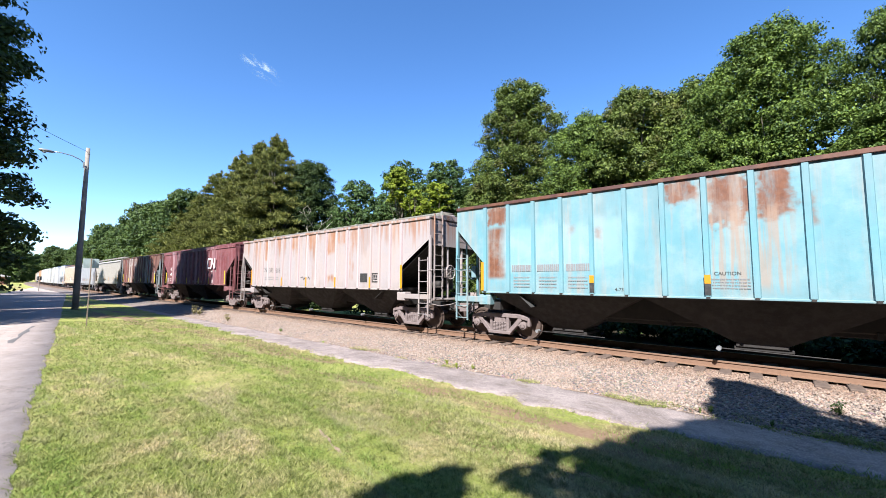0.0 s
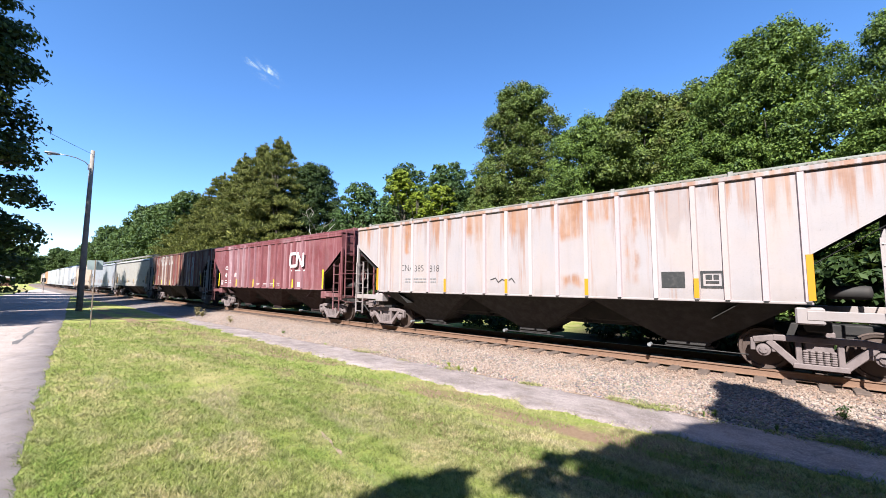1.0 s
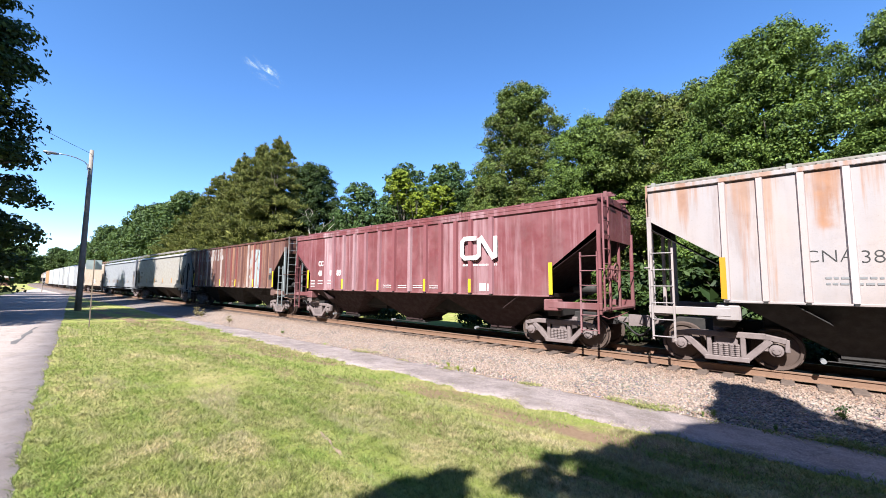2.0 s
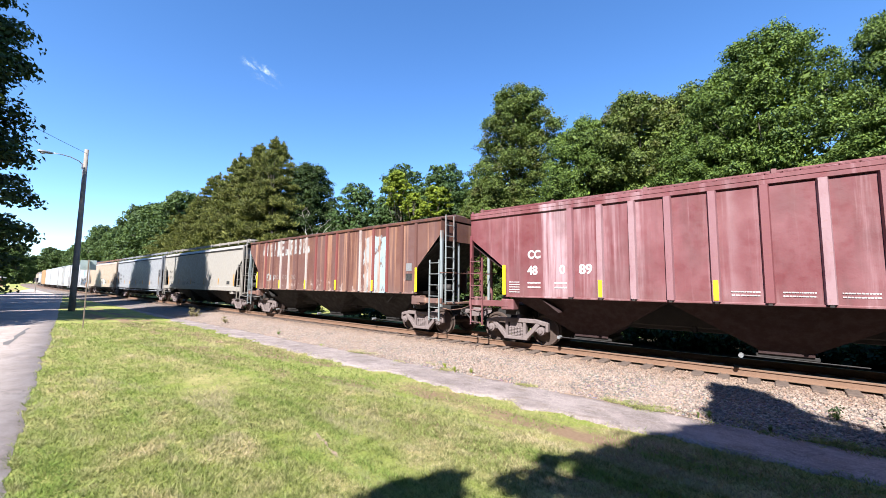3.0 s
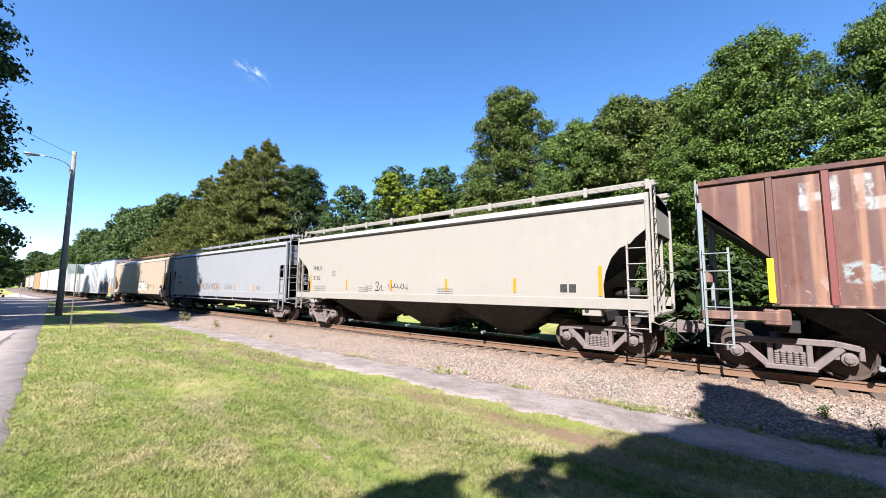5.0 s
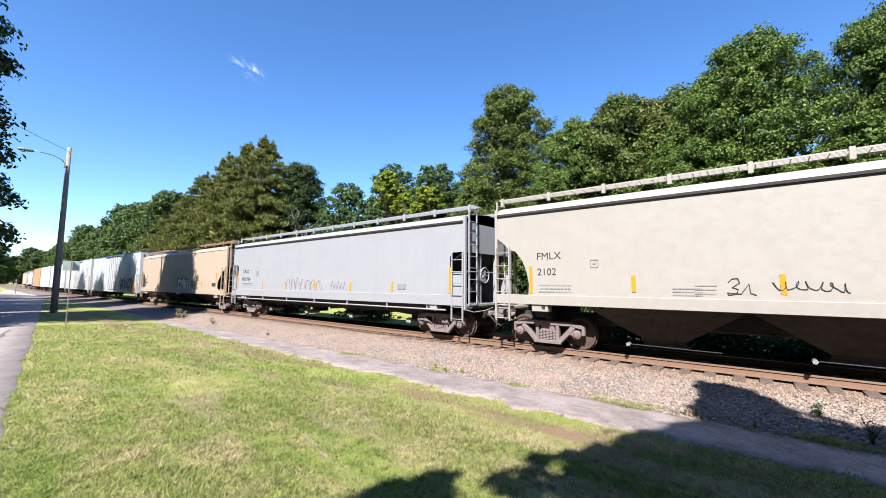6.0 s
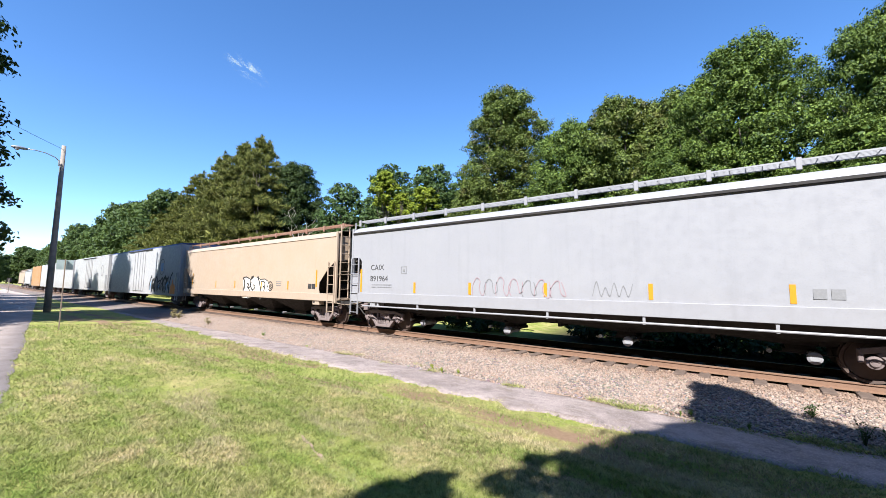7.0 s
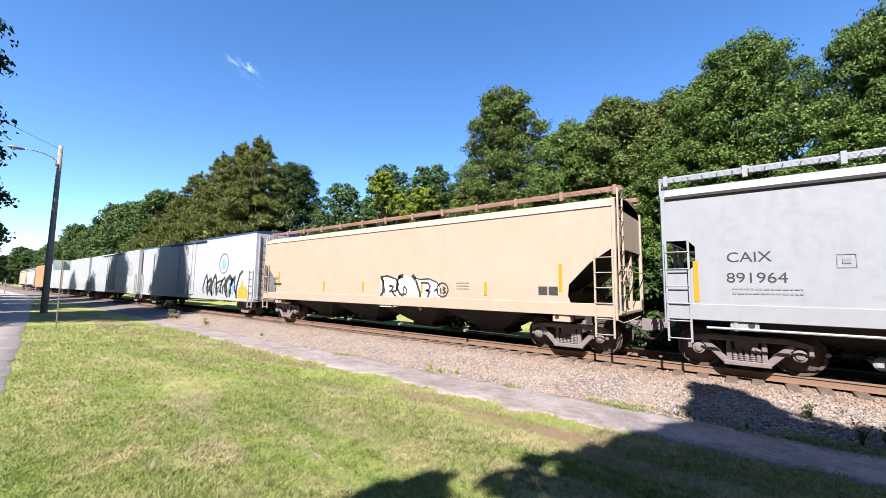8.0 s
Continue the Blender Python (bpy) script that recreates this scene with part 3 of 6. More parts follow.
    for i, (x, h) in enumerate(row):
        plant((cedar_b, cedar)[i % 2], x, 14.0 + 0.7 * (i % 2), 67 * i, 1.0, h / ((21.5, 21.8)[i % 2] + 0.3))
        if i < 8:
            plant((cedar, cedar_b)[i % 2], x - 2.0, 18.0, 41 * i, 1.05, (h + 0.5) / 22.0)
    settle(cedar_b, -99.0, 16.0, 0, 1.0, 0.78)
    rnd = random.Random(5)
    for i in range(22):
        plant((far_elm, far_oak)[i % 2], -250 - rnd.uniform(0, 30), (-62, -57, -52, -47, -42, -38, -34, -30, -26, -23, -20)[i % 11] - 2.0 * (i > 10), rnd.uniform(0, 360), 1.05, rnd.uniform(0.55, 0.75))
    for i in range(14):
        plant((far_oak, far_elm)[i % 2], -345 - rnd.uniform(0, 25), (-30, -24, -18, -12, -7, -2, 1, 16, 20, 25, 30, 36, 42, 48)[i], rnd.uniform(0, 360), 1.5, rnd.uniform(0.8, 1.1))
    for i in range(9):
        plant((far_oak, far_elm)[i % 2], -428 - rnd.uniform(0, 20), -16 + 6.0 * i, rnd.uniform(0, 360), 1.3, rnd.uniform(0.9, 1.15))
    for i, x in enumerate((-104, -113, -122, -131, -142, -154, -168, -185, -204, -226, -250, -280, -320, -370)):
        k = (far_oak, far_elm)[i % 2]
        plant(k, x, 14 + bend(x) + rnd.uniform(0, 3), rnd.uniform(0, 360), 1.15 + 0.2 * rnd.random(), rnd.uniform(1.0, 1.2))
        plant((far_elm, far_oak)[i % 2], x - 5, 23 + bend(x) + rnd.uniform(0, 5), rnd.uniform(0, 360), 1.25 + 0.25 * rnd.random())
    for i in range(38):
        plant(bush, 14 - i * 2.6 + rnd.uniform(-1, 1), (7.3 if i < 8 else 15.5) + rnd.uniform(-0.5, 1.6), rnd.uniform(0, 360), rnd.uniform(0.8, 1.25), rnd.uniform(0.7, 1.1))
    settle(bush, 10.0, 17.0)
    settle(far_oak, -112.0, 30.0, 0, 1.3)
    settle(far_elm, -128.0, 27.0, 0, 1.3)
    for i in range(16):
        plant((far_oak, far_elm)[i % 2], 22 - i * 5.5 + rnd.uniform(-1.5, 1.5), 27 + rnd.uniform(0, 5), rnd.uniform(0, 360), 0.72, rnd.uniform(0.85, 1.0))
    dead_tree(-48.6, 16.8, 13.5, 4)
    # street side: these throw the shade on the road, the train and the lawn
    settle(dark, -30.1, -16.35, -107, 1.0, 0.96)
    for x, y, turn, s, k in ((-55.0, -22.0, 140, 1.0, 1.05), (-36.0, -26.5, 250, 0.9, 1.0), (-50.0, -28.0, 310, 0.9, 1.0), (-80.0, -21.0, 75, 0.9, 0.95)):
        plant(dark, x, y, turn, s, k)
    # Unseen and stretched, to shape one lobe of shade on the lawn.
    plant(shade, 0.30, -17.4, 20, 0.25, 2.35)
    plant(dark, -45.0, -17.6, 100, 1.0, 0.98)
    plant(dark, -68.0, -17.0, 190, 0.9, 0.9)
    plant(dark, -92.0, -22.0, 10, 0.9, 0.8)
    plant(dark, -150.0, -24.0, 40, 0.8, 0.7)
    plant(shade, -0.5, -19.3, 189.65, 0.56, 0.92)
    plant(shade, 12.4, -18.3, 150, 1.08)
    plant(shade, 8.8, -20.5, 250, 0.9)
    # Four unseen trees, added to block sky light from the east.
    plant(shade, 13.6, -9.6, 40, 1.0)
    plant(shade, 13.4, -13.8, 310, 1.0)
    plant(shade, 18.5, -6.2, 120, 1.05)
    plant(shade, 20.0, -14.0, 200, 1.1)
    # Unseen slim tree, stretched to shape the lobe of shade on the ballast.
    plant(shade, 2.75, -11.7, 75, 0.25, 2.72, label="unseen slim leafy tree added to shape the shade")
    settle(shade, 4.95, -17.02, 249.7, 0.98, 0.89)
    # Unseen rows behind the camera, added to block sky light from the south.
    for i in range(21):
        plant((far_elm, far_oak)[i % 2], 40 - i * 7.0, -34 - rnd.uniform(0, 2), rnd.uniform(0, 360), 0.92, rnd.uniform(0.92, 1.08))
    for i in range(9):
        plant((far_oak, far_elm)[i % 2], 24 - i * 9.0, -50 - rnd.uniform(0, 6), rnd.uniform(0, 360), 1.5, rnd.uniform(0.9, 1.05))


make_trees()

# ---- railway cars ----
SPEED = 11.8                    # metres a second, to the east
HALF = 1.58                     # half the width of a car side
WHEELS, CARS = [], []


def letters(text, size, x, z, mat, parent, y=-HALF - 0.004, stretch=1.0, bold=0.0, name="lettering", label=""):
    cu = bpy.data.curves.new("t", "FONT")
    cu.body, cu.size, cu.extrude, cu.offset = text, size, 0.002, bold
    tmp = bpy.data.objects.new("t", cu)
    scene.collection.objects.link(tmp)
    me = bpy.data.meshes.new_from_object(tmp.evaluated_get(bpy.context.evaluated_depsgraph_get()))
    bpy.data.objects.remove(tmp)
    me.materials.clear()
    me.materials.append(mat)
    ob = new(name, me)
    ob.parent = parent
    ob.matrix_basis = pose(x, y, z, 90, 0, 0) @ Matrix.Diagonal((stretch, 1, 1, 1))
    if label:
        ob["label"] = label
    return ob


def bars(x, z, width, height, rows, mat, parent, y=-HALF - 0.012, seed=0):
    """Small writing that cannot be read: plain bars."""
    rnd = random.Random(seed)
    bm = bmesh.new()
    for i in range(rows):
        zz = z - i * height * 1.9
        tall = height * 0.62
        xx = x
        while xx < x + width:
            w = rnd.uniform(0.03, 0.10) * width
            box(bm, xx, min(x + width, xx + w), y, y + 0.004, zz - tall / 2, zz + tall / 2)
            xx += w + 0.02 * width
    return tagged(part("small_print", bm, mat, parent), kind="stuff")


def plate(x0, x1, z0, z1, mat, parent, name="placard", y=-HALF - 0.012, label=""):
    return part(name, box(bmesh.new(), x0, x1, y, y + 0.008, z0, z1), mat, parent, label)


def stroke(pts, width, mat, parent, name="painted_mark", y=-HALF - 0.014, label=""):
    """A painted line on the side of a car."""
    p = [Vector(q) for q in pts]
    shut = (p[0] - p[-1]).length < 0.03
    rings = []
    for i, q in enumerate(p):
        before = p[i - 1] if i else p[-2] if shut else q
        after = p[i + 1] if i + 1 < len(p) else p[1] if shut else q
        d1, d2 = (q - before).normalized(), (after - q).normalized()
        d = (d1 + d2).normalized() if (d1 + d2).length > 0.2 else (d2 if d2.length else d1)
        k = Vector((-d.y, d.x)) * width / 2 / max(0.55, d.dot(d2 if d2.length else d1))
        a, b = q - k, q + k
        rings.append([(a.x, y, a.y), (b.x, y, b.y), (b.x, y + 0.003, b.y), (a.x, y + 0.003, a.y)])
    bm = loft(bmesh.new(), rings)
    bmesh.ops.recalc_face_normals(bm, faces=bm.faces)
    return part(name, bm, mat, parent, label)


def rounded(pts, steps=5):
    """A smooth line through the points."""
    p = [Vector(q) for q in pts]
    p = [p[0] * 2 - p[1]] + p + [p[-1] * 2 - p[-2]]
    out = []
    for a, b, c, d in zip(p, p[1:], p[2:], p[3:]):
        for k in range(steps):
            t = k / steps
            out.append(tuple(0.5 * (2 * b + (c - a) * t + (2 * a - 5 * b + 4 * c - d) * t * t + (3 * b - a - 3 * c + d) * t ** 3)))
    return out + [tuple(p[-2])]


def build_truck_meshes():
    """The meshes of a two-axle truck, shared by all cars."""
    d = {}
    bm = bmesh.new()
    box(bm, -0.22, 0.22, -1.08, 1.08, 0.48, 0.78, 0.03)
    box(bm, -0.30, 0.30, -0.45, 0.45, 0.74, 0.86, 0.02)
    d["bolster"] = bm
    bm = bmesh.new()
    y0, y1 = -0.07, 0.07
    beam(bm, (-0.72, 0.735), (0.72, 0.735), 0.13, y0 - 0.02, y1)
    for s in (-1, 1):
        beam(bm, (s * 0.70, 0.735), (s * 1.06, 0.66), 0.12, y0 - 0.018, y1)
        beam(bm, (s * 1.07, 0.70), (s * 1.07, 0.43), 0.085, y0, y1)
        beam(bm, (s * 0.72, 0.70), (s * 0.71, 0.42), 0.085, y0, y1)
        beam(bm, (s * 0.80, 0.66), (s * 0.36, 0.20), 0.135, y0 - 0.015, y1)
        beam(bm, (s * 0.315, 0.70), (s * 0.315, 0.22), 0.10, y0 - 0.012, y1)
    beam(bm, (-0.42, 0.185), (0.42, 0.185), 0.11, y0 - 0.03, y1 + 0.03)
    bmesh.ops.bevel(bm, geom=bm.edges[:], offset=0.014, segments=1, affect="EDGES")
    d["side_frame"] = bm
    bm = bmesh.new()
    prof = []
    for k in range(6):
        prof += [(0.034, 0.245 + k * 0.045), (0.052, 0.255 + k * 0.045), (0.052, 0.272 + k * 0.045)]
    lathe(bm, prof + [(0.034, 0.52)], 9, "z")
    d["coil_spring"] = bm
    bm = bmesh.new()
    prof = [(0.085, -0.95), (0.085, -0.83), (0.10, -0.82), (0.15, -0.79), (0.38, -0.765), (0.40, -0.80), (0.452, -0.805), (0.457, -0.70), (0.485, -0.695), (0.485, -0.672), (0.40, -0.668), (0.38, -0.72), (0.15, -0.72), (0.09, -0.65)]
    lathe(bm, prof + [(r, -y) for r, y in prof[::-1]], 30)
    d["wheelset"] = bm
    bm = bmesh.new()
    lathe(bm, [(0.02, -1.16), (0.075, -1.155), (0.085, -1.13), (0.125, -1.12), (0.13, -0.97), (0.08, -0.95)], 16)
    for k in range(3):
        a = k * 2.094 + 0.5
        box(bm, 0.055 * math.cos(a) - 0.012, 0.055 * math.cos(a) + 0.012, -1.17, -1.15, 0.055 * math.sin(a) - 0.012, 0.055 * math.sin(a) + 0.012)
    d["bearing_cap"] = bm
    out = {}
    for k, bm in d.items():
        bmesh.ops.recalc_face_normals(bm, faces=bm.faces)
        me = bpy.data.meshes.new(k)
        bm.to_mesh(me)
        bm.free()
        me.materials.append(M_WHEEL if k == "wheelset" else M_TRUCK)
        out[k] = me
    return out


TRUCK = build_truck_meshes()


def add_truck(car, x, spin=True):
    def child(name, parent, m):
        o = new(name, TRUCK[name])
        o.parent = parent
        o.matrix_basis = m
        return o
    t = new("truck", TRUCK["bolster"])
    t.parent, t["label"] = car, "rust-brown cast steel two-axle truck"
    t.matrix_basis = pose(x, 0, 0)
    for s in (0, 180):
        child("side_frame", t, pose(0, 0, 0, 0, 0, s) @ pose(0, -1.02, 0))
        for i in range(5):
            child("coil_spring", t, pose(0, 0, 0, 0, 0, s) @ pose(-0.21 + 0.105 * i, -1.05, 0))
    for dx in (-0.889, 0.889):
        w = child("wheelset", t, pose(dx, 0, 0.457))
        if spin:
            WHEELS.append((w, dx))
        for s in (0, 180):
            child("bearing_cap", t, pose(dx, 0, 0.457, 0, 0, s))


def make_coupler_mesh():
    bm = bmesh.new()
    box(bm, -0.5, 0.38, -0.09, 0.09, 0.76, 0.92, 0.02)
    prism(bm, [(0.34, 0.68), (0.70, 0.70), (0.76, 0.84), (0.70, 0.98), (0.34, 1.0)], -0.17, 0.10)
    box(bm, 0.62, 0.80, -0.02, 0.16, 0.70, 0.98, 0.03)
    bmesh.ops.recalc_face_normals(bm, faces=bm.faces)
    me = bpy.data.meshes.new("coupler")
    bm.to_mesh(me)
    bm.free()
    me.materials.append(M_TRUCK)
    return me


COUPLER = make_coupler_mesh()


def ladder(car, x, y, z0, z1, width, mat, rungs=None, along="x", name="ladder", gauge=0.022, step=0.40):
    """Two stiles, with every rung a piece of its own."""
    bm = bmesh.new()
    for s in (-1, 1):
        a, b = (x + s * width / 2, y) if along == "x" else (x, y + s * width / 2)
        box(bm, a - gauge, a + gauge, b - gauge, b + gauge, z0, z1)
    lad = part(name, bm, mat, car)
    n = max(1, int((z1 - z0 - 0.1) / step))
    bm = bmesh.new()
    if along == "x":
        tube(bm, [(-width / 2, -0.03, 0), (width / 2, -0.03, 0)], 0.014, 6)
    else:
        tube(bm, [(0.03, -width / 2, 0), (0.03, width / 2, 0)], 0.014, 6)
    first = part("rung", bm, mat, lad)
    first.matrix_basis = pose(x, y, z0 + 0.08)
    for i in range(1, n + 1):
        again(first, lad, pose(x, y, z0 + 0.08 + i * step))
    return lad


def brake_wheel(car, x, y, z, mat, s):
    bm = bmesh.new()
    r, k = 0.27, 18
    rings = []
    for j in range(k):
        a = 2 * math.pi * j / k
        rings.append([((0.02 * math.cos(b)) * 1.0, (r + 0.02 * math.sin(b)) * math.cos(a), (r + 0.02 * math.sin(b)) * math.sin(a)) for b in (0, 1.57, 3.14, 4.71)])
    loft(bm, rings + [rings[0]], True, False)
    for j in range(5):
        a = 2 * math.pi * j / 5
        tube(bm, [(0, 0, 0), (-0.03, r * math.cos(a), r * math.sin(a))], 0.014, 5)
    box(bm, -0.22, -0.02, -0.12, 0.12, -0.22, 0.2, 0.02)
    bmesh.ops.remove_doubles(bm, verts=bm.verts, dist=1e-5)
    w = part("brake_wheel", bm, mat, car, "round handbrake wheel on a gear box")
    w.matrix_basis = pose(x, y, z, 0, 0, 0 if s > 0 else 180)


def end_gear(car, a, mat, dark, zs, B):
    """What both ends of every hopper carry: coupler, hoses, steps, end frame."""
    for s in (-1, 1):
        o = new("coupler", COUPLER)
        o.parent = car
        o.matrix_basis = pose(s * (a - 0.02), 0, 0, 0, 0, 0 if s > 0 else 180)
        bm = tube(bmesh.new(), [(s * (a - 0.05), -0.32, 0.86), (s * (a + 0.25), -0.33, 0.75), (s * (a + 0.5), -0.3, 0.5), (s * (a + 0.68), -0.22, 0.42), (s * (a + 0.8), -0.12, 0.5)], 0.028, 7)
        part("brake_hose", bm, M_BLACK, car, "black rubber air hose", True)
        bm = bmesh.new()
        tube(bm, [(s * (a + 0.02), -HALF + 0.05, 1.02), (s * (a + 0.06), -1.1, 0.92), (s * (a + 0.12), -0.5, 0.95), (s * (a + 0.3), -0.22, 1.06)], 0.016, 6)
        part("uncoupling_lever", bm, mat, car, "", True)


def roof_walk(car, a, z, mat, rail_gap=1.35, y=0.78, posts=True):
    """Gratings along both sides of the hatches, on brackets."""
    for s in (-1, 1):
        bm = bmesh.new()
        for k in range(5):
            yy = s * (y - 0.20 + 0.1 * k)
            box(bm, -a, a, yy - 0.012, yy + 0.012, z - 0.03, z)
        box(bm, -a, a, s * y - 0.255, s * y - 0.235, z - 0.04, z)
        box(bm, -a, a, s * y + 0.235, s * y + 0.255, z - 0.04, z)
        n = int(2 * a / 0.3)
        for i in range(n + 1):
            x = -a + 2 * a * i / n
            box(bm, x - 0.008, x + 0.008, s * y - 0.24, s * y + 0.24, z - 0.025, z - 0.004)
        w = part("running_board", bm, mat, car, "open steel roof walkway grating")
        if posts:
            m = max(2, int(2 * a / rail_gap))
            first = None
            for i in range(m + 1):
                x = -a + 0.15 + (2 * a - 0.3) * i / m
                if first is None:
                    bm = box(bmesh.new(), -0.05, 0.05, -0.03, 0.03, -0.24, 0.03, 0.008)
                    first = part("bracket", bm, mat, w)
                    first.matrix_basis = pose(x, s * (y + 0.28), z)
                else:
                    again(first, w, pose(x, s * (y + 0.28), z))


def hatches(car, a, z, mat, n=5, round_=False):
    first = None
    for i in range(n):
        x = -a * 0.8 + 1.6 * a * i / (n - 1)
        if first is None:
            bm = bmesh.new()
            if round_:
                lathe(bm, [(0.42, 0.0), (0.42, 0.10), (0.36, 0.14), (0.1, 0.16)], 18, "z")
            else:
                box(bm, -0.8 * a / n, 0.8 * a / n, -0.36, 0.36, 0, 0.16, 0.03)
            first = part("hatch_cover", bm, mat, car)
            first.matrix_basis = pose(x, 0, z)
        else:
            again(first, car, pose(x, 0, z))


def bays(car, x0, x1, n, zs, mat, bottom=0.36, gap=0.25, low_w=0.95, half_top=1.50, half_low=0.62, peak=None):
    """Discharge hoppers: tapered pockets with gates, joined at their shoulders."""
    pitch = (x1 - x0) / n
    peak = peak or zs - 0.06
    for i in range(n):
        c = x0 + pitch * (i + 0.5)
        bm = bmesh.new()
        h = pitch / 2
        ring = lambda z, hx, hy: [(c - hx, -hy, z), (c + hx, -hy, z), (c + hx, hy, z), (c - hx, hy, z)]
        k = (zs - peak) / (zs - bottom)
        hy_peak = half_top + (half_low - half_top) * k
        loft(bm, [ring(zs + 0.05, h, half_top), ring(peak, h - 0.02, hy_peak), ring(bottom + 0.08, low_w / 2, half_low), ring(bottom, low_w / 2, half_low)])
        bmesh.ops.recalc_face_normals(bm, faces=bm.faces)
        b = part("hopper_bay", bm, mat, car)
        bm = bmesh.new()
        box(bm, c - low_w / 2 - 0.05, c + low_w / 2 + 0.08, -half_low + 0.04, half_low - 0.04, bottom - 0.09, bottom, 0.015)
        tube(bm, [(c - low_w / 2 - 0.3, -half_low - 0.40, bottom - 0.03), (c + low_w / 2 + 0.75, -half_low - 0.40, bottom - 0.05)], 0.013, 5)
        g = part("outlet_gate", bm, M_BLACK, b)
        bm = tube(bmesh.new(), [(c - low_w / 2 - 0.3, -half_low - 0.34, bottom - 0.03), (c - low_w / 2 - 0.3, -half_low - 0.52, bottom - 0.03)], 0.05, 8)
        part("capstan", bm, M_GALV, b, "pale round gate capstan")


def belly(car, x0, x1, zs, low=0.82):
    """An added black block holds the shade between the pockets, over the centre sill."""
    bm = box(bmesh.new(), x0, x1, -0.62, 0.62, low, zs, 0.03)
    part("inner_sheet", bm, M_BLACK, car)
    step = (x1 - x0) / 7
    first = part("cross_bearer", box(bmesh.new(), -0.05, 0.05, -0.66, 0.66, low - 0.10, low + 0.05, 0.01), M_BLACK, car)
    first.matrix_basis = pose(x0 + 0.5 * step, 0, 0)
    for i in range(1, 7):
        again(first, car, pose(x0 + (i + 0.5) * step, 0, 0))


def underframe(car, a, mat):
    bm = bmesh.new()
    box(bm, -a, a, -0.33, 0.33, 0.70, 1.02, 0.02)
    for s in (-1, 1):
        box(bm, s * (a - 1.4) - 0.2, s * (a - 1.4) + 0.2, -1.35, 1.35, 0.92, 1.22, 0.02)
    part("centre_sill", bm, M_BLACK, car)
    bm = bmesh.new()
    tube(bm, [(-a + 2.2, -0.42, 0.90), (a - 2.2, -0.42, 0.90)], 0.022, 6)
    part("brake_pipe", bm, M_BLACK, car)
    bm = bmesh.new()
    lathe(bm, [(0.04, -0.36), (0.13, -0.34), (0.15, -0.26), (0.15, 0.26), (0.13, 0.34), (0.04, 0.36)], 14, "x")
    t = part("air_reservoir", bm, M_BLACK, car, "", True)
    t.matrix_basis = pose(a - 0.85, -0.35, 1.72)


def pack(name, label, x0, x1, group="cars of the freight train"):
    """A car between two places along the train, as they lie at the start."""
    car = thing(name, label, "railway car", group)
    CARS.append((car, (x0 + x1) / 2))
    return car, (x1 - x0) / 2


